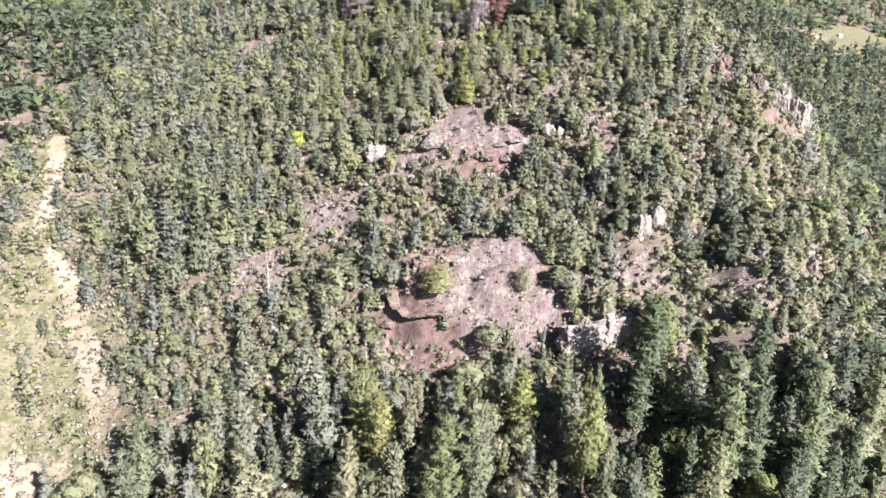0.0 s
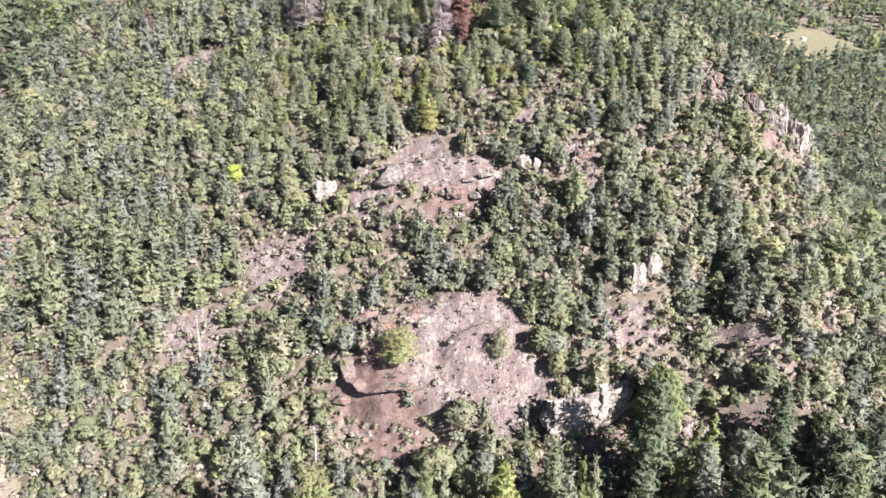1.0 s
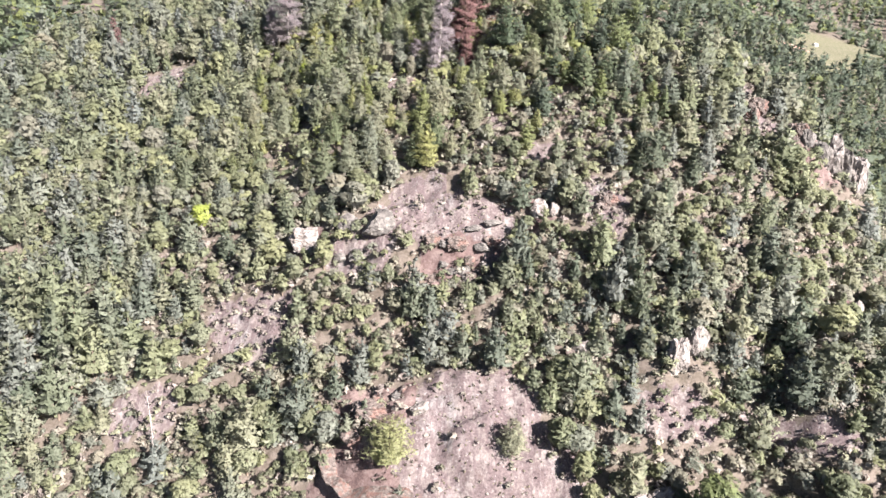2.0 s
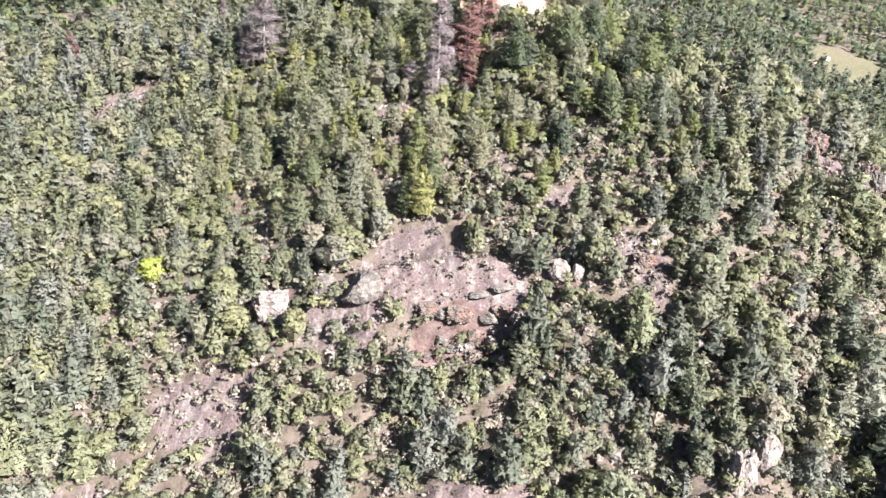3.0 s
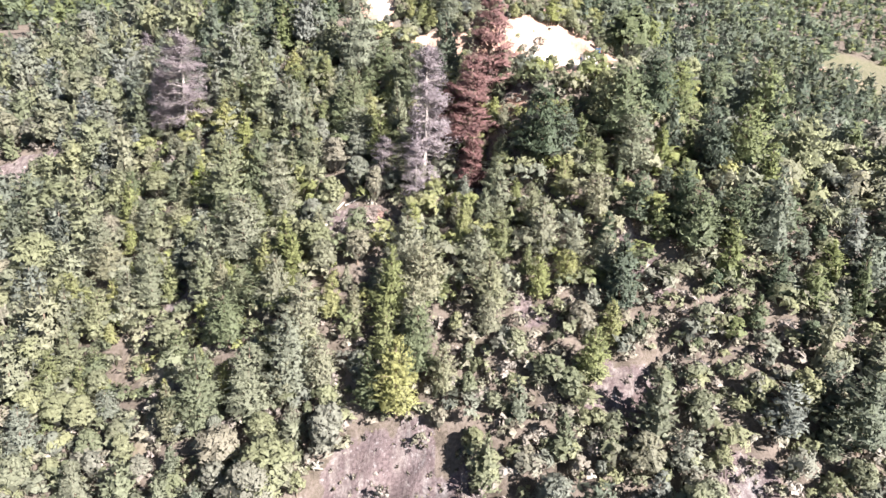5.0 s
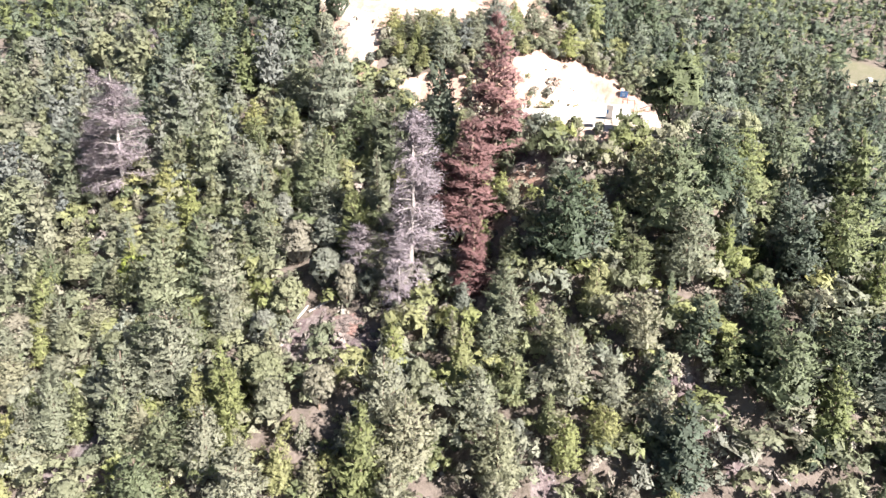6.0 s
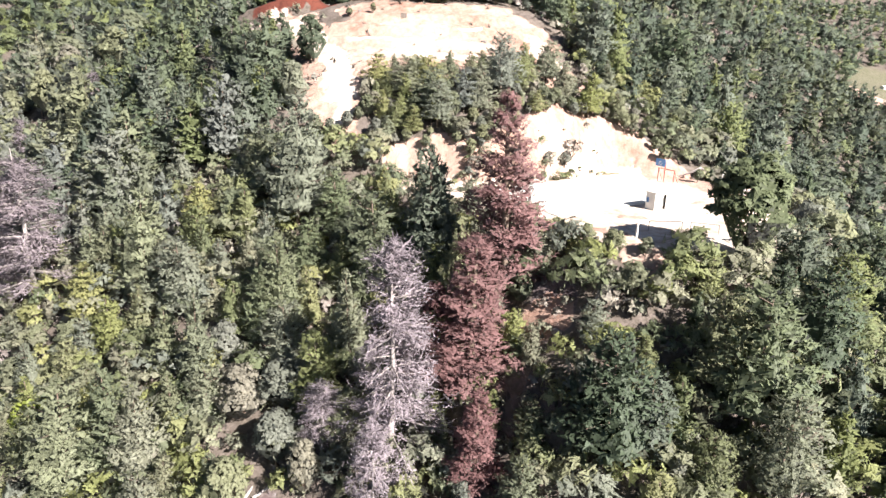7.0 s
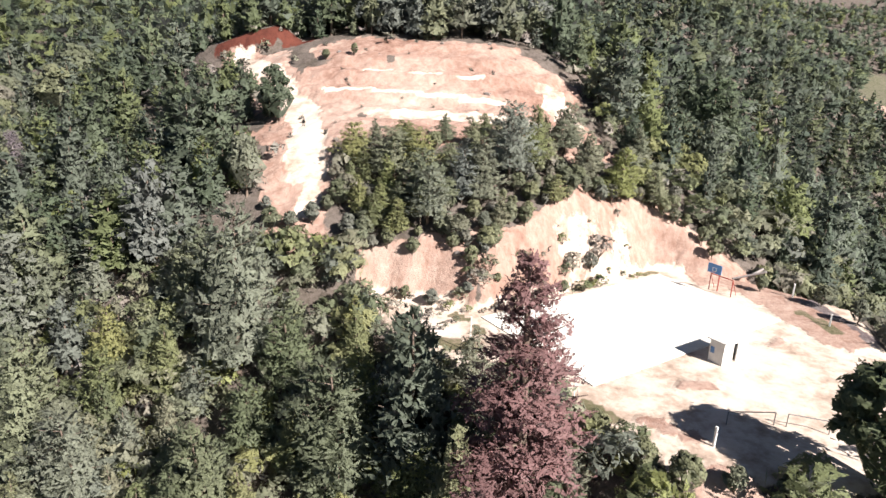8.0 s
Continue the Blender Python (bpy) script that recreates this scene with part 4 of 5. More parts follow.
# trees that stand out
red = kind_meshes("dead_pine", [conifer(901 + k, 5200, radius=0.2, start=0.06, tuft=0.03, ragged=0.45, slim=0.5, taper=0.6, tiers=17, whorl=7, dense=False) for k in range(2)], RUST)
grey = kind_meshes("bare_pine", [bare_tree(911 + k, 9500, radius=0.28, twig=0.03) for k in range(3)], GREY, DEADWOOD)
snag = kind_meshes("dead_tree", [bare_tree(921, 90, radius=0.06)], GREY, DEADWOOD)
yellow = kind_meshes("yellow_bush", [broadleaf(931, 900, wide=0.5, low=0.08, leaf=0.06)], YELLOW)
dark_oak = dark_oaks[3]
bluish = kind_meshes("bluish_pine", PINES, PINE)
shade = kind_meshes("shade_pine", [broadleaf(941, 4200, wide=0.34, low=0.06, leaf=0.042, clumps=70)], DARK_SHADED_LEAVES)
DEAD_TREES = [
    ("dead_pine", red[0], 22.6, 268.0, 21.5, 1.45, "tall dead pine with dark rust-red needles below the court", "dead pine"),
    ("dead_pine", red[1], 18.6, 260.5, 16.5, 1.95, "broad dead pine with reddish-brown needles among green pines", "dead pine"),
    ("dead_pine", red[0], 15.6, 262.5, 13.0, 1.9, "smaller dead pine with reddish needles", "dead pine"),
    ("dead_pine", red[1], 18.8, 252.5, 11.0, 1.6, "low dead pine with faded reddish needles", "dead pine"),
    ("dead_pine", red[0], -115.6, 320.8, 16.0, 1.3, "dead pine with brown needles high on the slope", "dead pine"),
    ("bare_pine", grey[0], 10.8, 256.6, 24.0, 0.98, "tall bare grey-pink dead pine with drooping twigs", "dead pine"),
    ("bare_pine", grey[1], 9.4, 252.0, 12.0, 1.0, "pale bare dead pine leaning over scrub", "dead pine"),
    ("bare_pine", grey[2], 3.8, 258.5, 10.0, 1.2, "grey leafless tree beside a bare scar", "dead tree"),
    ("bare_pine", grey[2], -41.0, 287.0, 23.0, 1.15, "silver-grey bare dead pine on the slope", "dead pine"),
    ("bare_pine", grey[1], -47.0, 290.0, 15.0, 0.9, "silver-grey bare dead pine beside a larger one", "dead pine"),
    ("bare_pine", grey[0], -51.5, 331.0, 13.0, 0.8, "slim grey bare dead pine on the hillside", "dead pine"),
    ("bare_pine", grey[2], -65.0, 328.0, 12.0, 0.8, "small grey bare dead pine on the hillside", "dead pine"),
    ("dead_tree", snag[0], -53.0, 181.4, 16.0, 1.0, "tall pale dead trunk without branches", "dead tree"),
    ("dead_tree", snag[0], -17.2, 153.4, 14.0, 1.2, "pale bare dead trunk beside a footpath", "dead tree"),
]
LIVE_TREES = [
    ("yellow_bush", yellow[0], -54.2, 226.6, 8.0, 1.0, "bright yellow-green bushy tree in the wood", "tree"),
    ("yellow_bush", yellow[0], -32.0, 268.5, 7.0, 0.8, "bright yellow-green bushy tree in the wood", "tree"),
    ("pine_tree", shade[0], 46.2, 263.2, 12.0, 1.25, "large dark green pine shading the edge of the court", "pine tree"),
    ("pine_tree", dark_pines[2], 50.5, 260.5, 8.0, 1.4, "green pine below the edge of the court", "pine tree"),
    ("pine_tree", pine_kinds[2], -3.5, 286.0, 17.5, 1.1, "big green pine with a broad crown", "pine tree"),
    ("pine_tree", dark_pines[1], 14.6, 273.0, 16.5, 1.0, "dark green pine beside a dead tree", "pine tree"),
    ("pine_tree", pine_kinds[3], -11.4, 267.5, 13.0, 0.9, "slim pine beside a dark gap", "pine tree"),
    ("pine_tree", pine_kinds[0], -7.3, 228.2, 12.5, 1.3, "large grey-green pine on the slope", "pine tree"),
    ("pine_tree", pine_kinds[4], 1.6, 165.3, 10.5, 1.6, "bushy bright green pine alone on a bare slab", "pine tree"),
    ("pine_tree", pine_kinds[2], 26.3, 164.8, 7.6, 1.6, "smaller bushy green pine alone on a bare slab", "pine tree"),
    ("oak_tree", oak_kinds[2], 40.0, 161.5, 8.5, 1.1, "green oak above a pale rock face", "oak tree"),
    ("oak_tree", dark_oak, 61.5, 151.0, 19.0, 1.0, "large dark green oak casting deep shade", "oak tree"),
    ("oak_tree", dark_oak, -8.0, 327.0, 9.5, 0.9, "dark green oak beside the dirt road", "oak tree"),
    ("oak_tree", oak_kinds[1], -8.0, 308.5, 9.0, 0.9, "dark green oak beside the dirt road", "oak tree"),
    ("pine_tree", pine_kinds[4], 25.5, 306.5, 10.0, 1.15, "tallest pine on the bench above the court", "pine tree"),
    ("pine_tree", bluish[4], 14.5, 301.8, 7.6, 1.35, "broad bluish-green pine at the lip of the cut bank", "pine tree"),
    ("pine_tree", bluish[2], 19.5, 303.4, 6.6, 1.4, "bluish-green bushy pine at the lip of the cut bank", "pine tree"),
]
for name, mesh, x, y, tall, width, label, category in DEAD_TREES + LIVE_TREES:
    tree(name, mesh, x, y, tall, width, label, category)
BX, BY = scatter(-2, 47, 294, 324, 1.2, 14)
keep = (polygon_distance(BX, BY, BENCH) <= 0) & (natural(BX, BY) - height(BX, BY) < 0.05) & (bare_weights(BX, BY)["pale"] < 0.2)
BX, BY = BX[keep], BY[keep]
keep = spread(BX, BY, np.full(len(BX), 3.0), 15)
for k, (x, y) in enumerate(zip(BX[keep], BY[keep])):
    if k % 5 < 2:
        tree("oak_tree", oak_kinds[k % 5], x, y, rng.uniform(2.6, 4.4), rng.uniform(1.2, 1.7), "low green oak on the bench above the court", "oak tree", "trees on the bench", k * 1.3)
    else:
        tree("pine_tree", pine_kinds[(k * 3) % 7], x, y, 3.6 + 3.8 * rng.random() ** 2, rng.uniform(1.4, 2.0), "young green pine on the bench above the court", "pine tree", "trees on the bench", k * 1.7)
low_oaks = kind_meshes("low_oak", CLOSE_OAKS, OAK)
BX, BY = scatter(2, 58, 294, 322, 0.9, 16)
keep = (polygon_distance(BX, BY, BENCH) <= 1.5) & (natural(BX, BY) - height(BX, BY) < 0.05) & ((natural(BX, BY - 3.2) - height(BX, BY - 3.2) > 0.05) | (natural(BX, BY - 6) - height(BX, BY - 6) > 0.05)) & (bare_weights(BX, BY)["pale"] < 0.2)
BX, BY = BX[keep], BY[keep]
keep = spread(BX, BY, np.full(len(BX), 1.5), 17)
for k, (x, y) in enumerate(zip(BX[keep], BY[keep])):
    tree("bush", low_oaks[k % 5], x, y, rng.uniform(1.6, 3.2), 1.2, "green bush along the lip of the cut bank", "bush", "bushes on the lip", k * 1.3)
for k, (x, y, tall) in enumerate([(9, 301, 4.5), (12, 301.8, 5.5), (14.5, 300.6, 4.8), (7, 303.5, 5), (10.5, 304, 6.2), (16.5, 301.5, 5.6), (5.5, 306.5, 4.6)]):
    tree("pine_tree", pine_kinds[(k + 2) % 7], x, y, tall, 1.15, "young green pine on the bench above the court", "pine tree", "trees on the bench", k * 2.3)
# pines and bushes on the bench between court and graded knoll
for k, (x, y, tall) in enumerate([(6.4, 313, 3.4), (4.5, 305, 4), (6, 300.5, 3.5), (3.5, 309, 2.6), (36, 302.4, 2.6), (32, 298.8, 1.8), (20, 294.3, 1.7), (28, 296.3, 1.3), (16, 294, 2.2), (23.5, 295.4, 1.4),
                                  (13, 295.5, 2), (-3, 345, 2), (2, 345.5, 2.2), (-3.6, 302.6, 3.2), (-1.2, 302.2, 2.6), (1.4, 302.8, 3.0), (3.0, 304.4, 2.4), (-4.8, 305.4, 2.2), (28.6, 270.4, 3.0), (31, 266.8, 3.2), (26.6, 272.6, 2.6), (33.2, 264.6, 3.4), (40, 263.6, 2.6), (24, 277.5, 2.2), (36.5, 264.2, 2.4), (57, 300.5, 2.4), (62, 296, 3), (63, 291, 3.2)]):
    tree("bush", oak_kinds[k % 5], x, y, tall, 1.35, "low green bush on bare ground", "bush", "bushes round the court", k * 2.1)

# scrub that has taken hold on the cut bank, thickest along its foot
hold = random.Random(31)
bank_kinds = kind_meshes("bank_bush", BANK_BUSHES, SCRUB) + kind_meshes("green_bank_bush", BANK_BUSHES, FRESH_PINE)
for k in range(64):
    a, b = hold.uniform(-12, 27), 0.5 + 5.0 * hold.random() ** 2.6
    x, y = 21.39 + 0.857 * a - 0.515 * b, 290.81 + 0.515 * a + 0.857 * b + max(0, -a) * 0.55
    tree("bush", bank_kinds[hold.randrange(len(bank_kinds))], x, y, 0.35 + 1.5 * hold.random() ** 2.2, hold.uniform(0.9, 1.6), "small scrubby bush on the cut bank", "bush", "bushes on the bank", k * 1.9)
for k, (x, y, tall) in enumerate([(37.4, 304.2, 3.6), (33.6, 301.5, 2.6), (32.4, 300.4, 1.9), (21.0, 294.6, 2.4), (22.6, 295.6, 2.2), (19.2, 294.2, 1.8), (29.0, 298.0, 1.3), (26.2, 296.4, 1.2), (15.6, 290.2, 1.4), (17.2, 287.6, 1.1), (18.6, 289.4, 0.9)]):
    tree("bush", bank_kinds[(k * 3) % len(bank_kinds)], x, y, tall, 1.15, "brownish-green bush at the foot of the cut bank", "bush", "bushes on the bank", k * 2.7)

# ---- rocks ----
def rock_material(name, dark, mid, pale, red=0.0):
    n = Nodes(name)
    big, fine, crack = n.noise(1.6, 5, 0.65), n.noise(8.0, 6, 0.75), n.voronoi(2.2, "DISTANCE_TO_EDGE")
    f = n.math("ADD", n.math("MULTIPLY", big, 0.6), n.math("MULTIPLY", fine, 0.4))
    colour = n.ramp(f, (0.36, dark), (0.47, mid), (0.58, pale))
    if red:
        colour = n.mix(n.ramp(n.noise(0.9, 3), (0.5, 0.0), (0.6, red)), colour, (0.16, 0.07, 0.055))
    colour = n.mix(n.ramp(crack, (0.0, 0.55), (0.06, 0.0)), colour, dark)
    n.bump(n.math("ADD", n.math("MULTIPLY", fine, 0.6), n.math("MULTIPLY", big, 0.6)), 0.9, 0.3)
    return n.done(colour, 0.92, 0, 0.2)


PALE_ROCK = rock_material("pale_limestone", (0.064, 0.052, 0.049), (0.171, 0.149, 0.142), (0.288, 0.262, 0.250))
PINK_ROCK = rock_material("pinkish_rock", (0.04, 0.03, 0.029), (0.1, 0.08, 0.074), (0.17, 0.142, 0.132), 0.5)
GREY_ROCK = rock_material("grey_boulder", (0.04, 0.036, 0.036), (0.1, 0.09, 0.087), (0.19, 0.174, 0.164))


def rock_mesh(seed, cuts=16):
    """A weathered block: a ball cut flat by random planes, then roughened."""
    bm = bmesh.new()
    bmesh.ops.create_icosphere(bm, subdivisions=4, radius=1.0)
    r = random.Random(seed)
    planes = []
    for k in range(cuts):
        d = Vector((r.gauss(0, 1), r.gauss(0, 1), r.gauss(0, 0.8))).normalized()
        planes.append((d, r.uniform(0.5, 0.85)))
    for v in bm.verts:
        for d, far in planes:
            over = v.co.dot(d) - far
            if over > 0:
                v.co -= d * over * 0.95
        q = v.co * 2.1 + Vector((seed * 3.7, 0, 0))
        v.co += v.co.normalized() * (0.1 * noise.noise(q) + 0.06 * noise.noise(q * 3) + 0.03 * noise.noise(q * 7))
        f = abs(noise.noise(q * Vector((0.7, 0.7, 1.9)) + Vector((9, 0, 0))))
        if f < 0.07:
            v.co *= 0.9 + 1.4 * f
    me = bpy.data.meshes.new("rock")
    bm.to_mesh(me)
    bm.free()
    return me


def slab_mesh(seed):
    """A jointed block of bedrock: a rough box split by shallow clefts."""
    bm = bmesh.new()
    bmesh.ops.create_cube(bm, size=1.7)
    bmesh.ops.subdivide_edges(bm, edges=bm.edges[:], cuts=11, use_grid_fill=True)
    for v in bm.verts:
        ball = v.co.normalized() * 1.0
        v.co = v.co.lerp(ball, 0.6)
        q = v.co * 1.6 + Vector((seed * 5.1, 1, 0))
        v.co += v.co.normalized() * (0.3 * noise.noise(q) + 0.16 * noise.noise(q * 2.7) + 0.08 * noise.noise(q * 6))
        f = abs(noise.noise(q * Vector((1.5, 1.5, 0.5)) + Vector((0, 7, 0))))
        if f < 0.09:
            v.co *= 0.84 + 1.7 * f
    me = bpy.data.meshes.new("rock")
    bm.to_mesh(me)
    bm.free()
    return me


ROCK_SHAPES = {"pale": [rock_mesh(60, 12), rock_mesh(41, 14), slab_mesh(61), rock_mesh(62, 12)], "pink": [slab_mesh(70), rock_mesh(71, 12), slab_mesh(72), rock_mesh(73, 14)], "grey": [rock_mesh(40 + k, 24) for k in range(4)]}
for key, material in (("pale", PALE_ROCK), ("pink", PINK_ROCK), ("grey", GREY_ROCK)):
    for me in ROCK_SHAPES[key]:
        me.materials.append(material)
ROCK_WORDS = {"pale": "pale whitish rock outcrop breaking out of the slope", "pink": "pinkish weathered rock ledge on the slope", "grey": "large grey boulder with dark clefts"}


def rock(key, x, y, sx, sy, sz, turn=0.0, lift=0.1, tip=0.0):
    ob = new({"pale": "rock_outcrop", "pink": "rock_ledge", "grey": "boulder"}[key], ROCK_SHAPES[key][int(abs(x * 7 + y * 3)) % 4])
    ob.matrix_basis = pose(x, y, float(height(x, y)) + lift * sz, tip, 0, turn) @ Matrix.Diagonal((sx * 0.68, sy * 0.68, sz * 0.68, 1))
    return tagged(ob, ROCK_WORDS[key], {"pale": "rock", "pink": "rock", "grey": "boulder"}[key], "rocks on the slope")


LOWER_ROCKS = [
    ("pink", -6, 171, 5, 4, 3, 30), ("pink", -3, 175, 6, 4, 3.5, 10), ("pale", 8, 173.5, 4, 3, 2.5, 40), ("pale", 42, 153.5, 9, 5, 8, 10, 0.2),
    ("pale", 47.5, 154.5, 10, 5, 10, -5, 0.2), ("pale", 52, 155.5, 8, 5, 8, 20, 0.2), ("pale", 49, 159, 6, 4, 6, 0), ("pale", 44.5, 158, 5, 3, 5, 30), ("grey", 18, 199, 2.4, 2, 1.8, 0),
    ("pale", 61, 174.5, 3.5, 3, 6.5, 15, 0.25), ("pale", 65, 175.5, 4, 3, 7, -10, 0.25), ("pale", 43, 181, 4.5, 3, 3.5, 10), ("pink", 40.5, 180, 3, 2.5, 2, 0),
    ("pale", 112, 195, 3.5, 3, 5, 10, 0.2), ("pale", 108, 167, 3, 3, 4.5, 30, 0.2), ("pale", -48, 171.5, 3, 2, 1.8, 10),
]
UPPER_ROCKS = [
    ("grey", -11.5, 210, 6.5, 5, 5.5, 15, 0.2), ("grey", -3, 206.5, 8, 6, 7, 40, 0.2), ("grey", -13, 205.5, 4, 3, 2.5, 0), ("grey", -8.5, 204.5, 5, 3.5, 3, 70),
    ("grey", -6, 201.5, 4, 3, 2.2, 20), ("pale", -22.5, 210.5, 5.5, 4, 5, 15, 0.2), ("pale", -20, 208.5, 3.5, 3, 3, 60), ("pale", 36, 206.5, 4, 3, 4, 10, 0.2),
    ("pale", 39, 206, 3, 2.5, 3, 60), ("pink", 52, 206, 4, 3, 3, 15), ("pink", 2.5, 253, 4, 3, 2.5, 15),
]
SHOULDER_ROCKS = [
    ("grey", 111, 227.5, 5, 4, 6, 10, 0.1), ("grey", 115, 226.5, 5, 5, 8, 50, 0.1), ("pale", 119, 226.5, 5, 5, 9, 25, 0.15), ("grey", 123, 227, 5, 5, 10, 70, 0.15),
    ("pale", 127, 228.5, 5, 5, 10, 40, 0.15), ("grey", 130.5, 231, 5, 5, 9, 0, 0.15), ("pale", 121, 229.5, 4, 4, 9, 0, 0.3), ("grey", 125.5, 231, 5, 4, 8, 0, 0.3),
    ("pink", 109, 229, 4, 4, 4, 0), ("pink", 100, 236, 4, 4, 4, 20), ("pink", 97, 232, 5, 4, 5, 60, 0.2), ("grey", 104, 228, 4, 4, 4, 0),
]
for row in LOWER_ROCKS + UPPER_ROCKS + SHOULDER_ROCKS:
    rock(*row)
def build_lip(line, overhang, thick, seed, material, label):
    """The overhanging rim of a rock shelf along a line that runs with the drop on its right."""
    line = np.array(line, float)
    run = np.concatenate([[0], np.cumsum(np.hypot(*np.diff(line, axis=0).T))])
    at = np.arange(0, run[-1], 0.55)
    px, py = np.interp(at, run, line[:, 0]), np.interp(at, run, line[:, 1])
    dx, dy = np.gradient(px), np.gradient(py)
    size = np.hypot(dx, dy)
    ox, oy = dy / size, -dx / size
    shape = [(-2.6, -0.5), (-2.2, 0.12), (-1.0, 0.22), (0.4, 0.2), (overhang * 0.9, 0.02), (overhang, -0.3 * thick), (overhang * 0.75, -0.7 * thick), (-0.2, -thick), (-1.6, -1.5 * thick)]
    bm = bmesh.new()
    rings = []
    for k in range(len(at)):
        ends = min(1.0, 0.35 + 0.22 * min(k, len(at) - 1 - k))
        z0 = float(height(px[k] - 1.6 * ox[k], py[k] - 1.6 * oy[k]))
        ring = []
        for j, (o, up) in enumerate(shape):
            q = Vector((at[k] * 0.45 + seed, j * 0.5, seed * 1.7))
            o = (o + 0.7 * noise.noise(q) + 0.3 * noise.noise(q * 3)) * ends
            up = (up + 0.3 * noise.noise(q * 1.3 + Vector((5, 5, 5)))) * ends
            ring.append(bm.verts.new((px[k] + o * ox[k], py[k] + o * oy[k], z0 + up)))
        rings.append(ring)
    for a, b in zip(rings, rings[1:]):
        for j in range(len(shape)):
            i = (j + 1) % len(shape)
            bm.faces.new((a[j], a[i], b[i], b[j]))
    bm.faces.new(rings[0][::-1])
    bm.faces.new(rings[-1])
    bmesh.ops.recalc_face_normals(bm, faces=bm.faces[:])
    return tagged(part("rock_ledge", bm, material), label, "rock", "rocks on the slope")


build_lip([(-12.6, 172.5), (-11.6, 169.4), (-10.2, 166.0), (-6.6, 162.8), (-0.2, 161.2), (6.7, 160.3)], 1.5, 1.1, 3.0, PINK_ROCK, "pinkish overhanging rock ledge with a dark cleft below")
for row in [("pink", 9.5, 203.2, 3.6, 2.6, 2.4, 20), ("grey", 12.5, 202.6, 3.2, 2.4, 2.2, -15), ("pink", 15.5, 202.6, 4.4, 2.8, 2.6, 5), ("pink", 18.6, 202.4, 3.8, 2.6, 2.4, 30), ("grey", 21.4, 203.0, 4.6, 3.0, 2.4, -20),
            ("pink", 24.6, 203.8, 4.6, 2.8, 2.2, 10), ("grey", 19.8, 205.0, 5.4, 3.0, 1.5, 15), ("grey", 24.0, 205.6, 5.6, 3.0, 1.4, 25), ("pale", 22.6, 201.8, 2.2, 1.8, 1.6, 0), ("pale", 27.4, 203.4, 2.4, 2.0, 1.8, 40)]:
    rock(*row, 0.02)
broken = random.Random(77)
for xs, ys, count in (((9, 22), (202.0, 201.2), 7), ((-13, -3), (166.5, 158.5), 4), ((-8, 6), (178.5, 178.5), 6)):
    for k in range(count):
        x = xs[0] + (xs[1] - xs[0]) * (k + broken.uniform(0, 0.9)) / count
        size = broken.uniform(1.6, 3.6)
        rock(broken.choice(("pink", "pink", "grey")), x, float(np.interp(x, xs, ys)) + broken.uniform(-1.6, 0.3), size * broken.uniform(1.0, 1.6), size, size * broken.uniform(0.55, 0.9), broken.uniform(-25, 25), -0.12)


def strewn(name, x, y, size, material, label, category, seed, spiky=False):
    """Stones or dry tufts, too many to count, as one stuff object."""
    r = np.random.default_rng(seed)
    z = height(x, y)
    verts, tris = [], []
    if spiky:
        for k in range(7):
            base = np.stack([x, y, z], 1) + r.normal(0, 0.12, (len(x), 3)) * (1, 1, 0)
            axis = r.normal(0, 0.5, (len(x), 3)) + (0, 0, 0.9)
            verts.append(leaf_tris(base + (0, 0, 0.15), axis, size * 1.3, size * 0.5, r))
        verts = np.concatenate(verts)
        me = tri_mesh(name, verts, soup(verts), material, hue=np.repeat(r.random(len(verts) // 3), 3), leaf=np.repeat(r.random(len(verts) // 3), 3), face=np.repeat(r.normal(0, 0.6, (len(verts) // 3, 3)) + (0, 0, 0.8), 3, 0))
    else:
        bm = bmesh.new()
        bmesh.ops.create_icosphere(bm, subdivisions=1, radius=1.0)
        v0, f0 = np.array([v.co[:] for v in bm.verts]), np.array([[v.index for v in f.verts] for f in bm.faces])
        bm.free()
        for i in range(len(x)):
            verts.append(v0 * r.uniform(0.55, 1.1, (len(v0), 1)) * size[i] * (1, 0.8, 0.7) + (x[i], y[i], z[i] + 0.1 * size[i]))
            tris.append(f0 + len(v0) * i)
        me = tri_mesh(name, np.concatenate(verts), np.concatenate(tris), material)
    return tagged(new(name, me), label, category, kind="stuff")


STONE = plain("loose_stone", (0.09, 0.075, 0.068), (0.25, 0.22, 0.202), 0.8, 0.95, 0, 0.5, 0.05)
TX, TY = scatter(-160, 135, 145, 360, 1.7, 9)
wt = bare_weights(TX, TY)
bare = np.maximum.reduce([wt["soil"], wt["rock"], wt["grass"], 0.1 * wt["sand"], 0.05 * wt["pale"]]) * (pad_distance(TX, TY) > 1.0)
k = rng.random(len(TX)) < 0.75 * bare
strewn("loose_stones", TX[k], TY[k], 0.08 + 0.75 * rng.random(k.sum()) ** 6, STONE, "loose stones strewn over bare ground", "stones", 96)
k = rng.random(len(TX)) < 0.55 * bare
GX, GY = (np.concatenate(q) for q in zip(scatter(-16, 42, 156, 182, 0.9, 19), scatter(-16, 32, 200, 222, 0.9, 20)))
wg = bare_weights(GX, GY)
kg = rng.random(len(GX)) < 0.6 * wg["soil"] * np.clip(0.45 + 0.8 * waves(GX, GY, 9, 61), 0, 1)
strewn("dry_grass", GX[kg], GY[kg], rng.uniform(0.25, 0.6, kg.sum()), STRAW, "straw-coloured dry grass on bare rock slabs", "grass", 98, True)
strewn("dry_grass", TX[k], TY[k], rng.uniform(0.4, 0.9, k.sum()), SCRUB, "dry grass tufts on bare soil", "grass", 97, True)


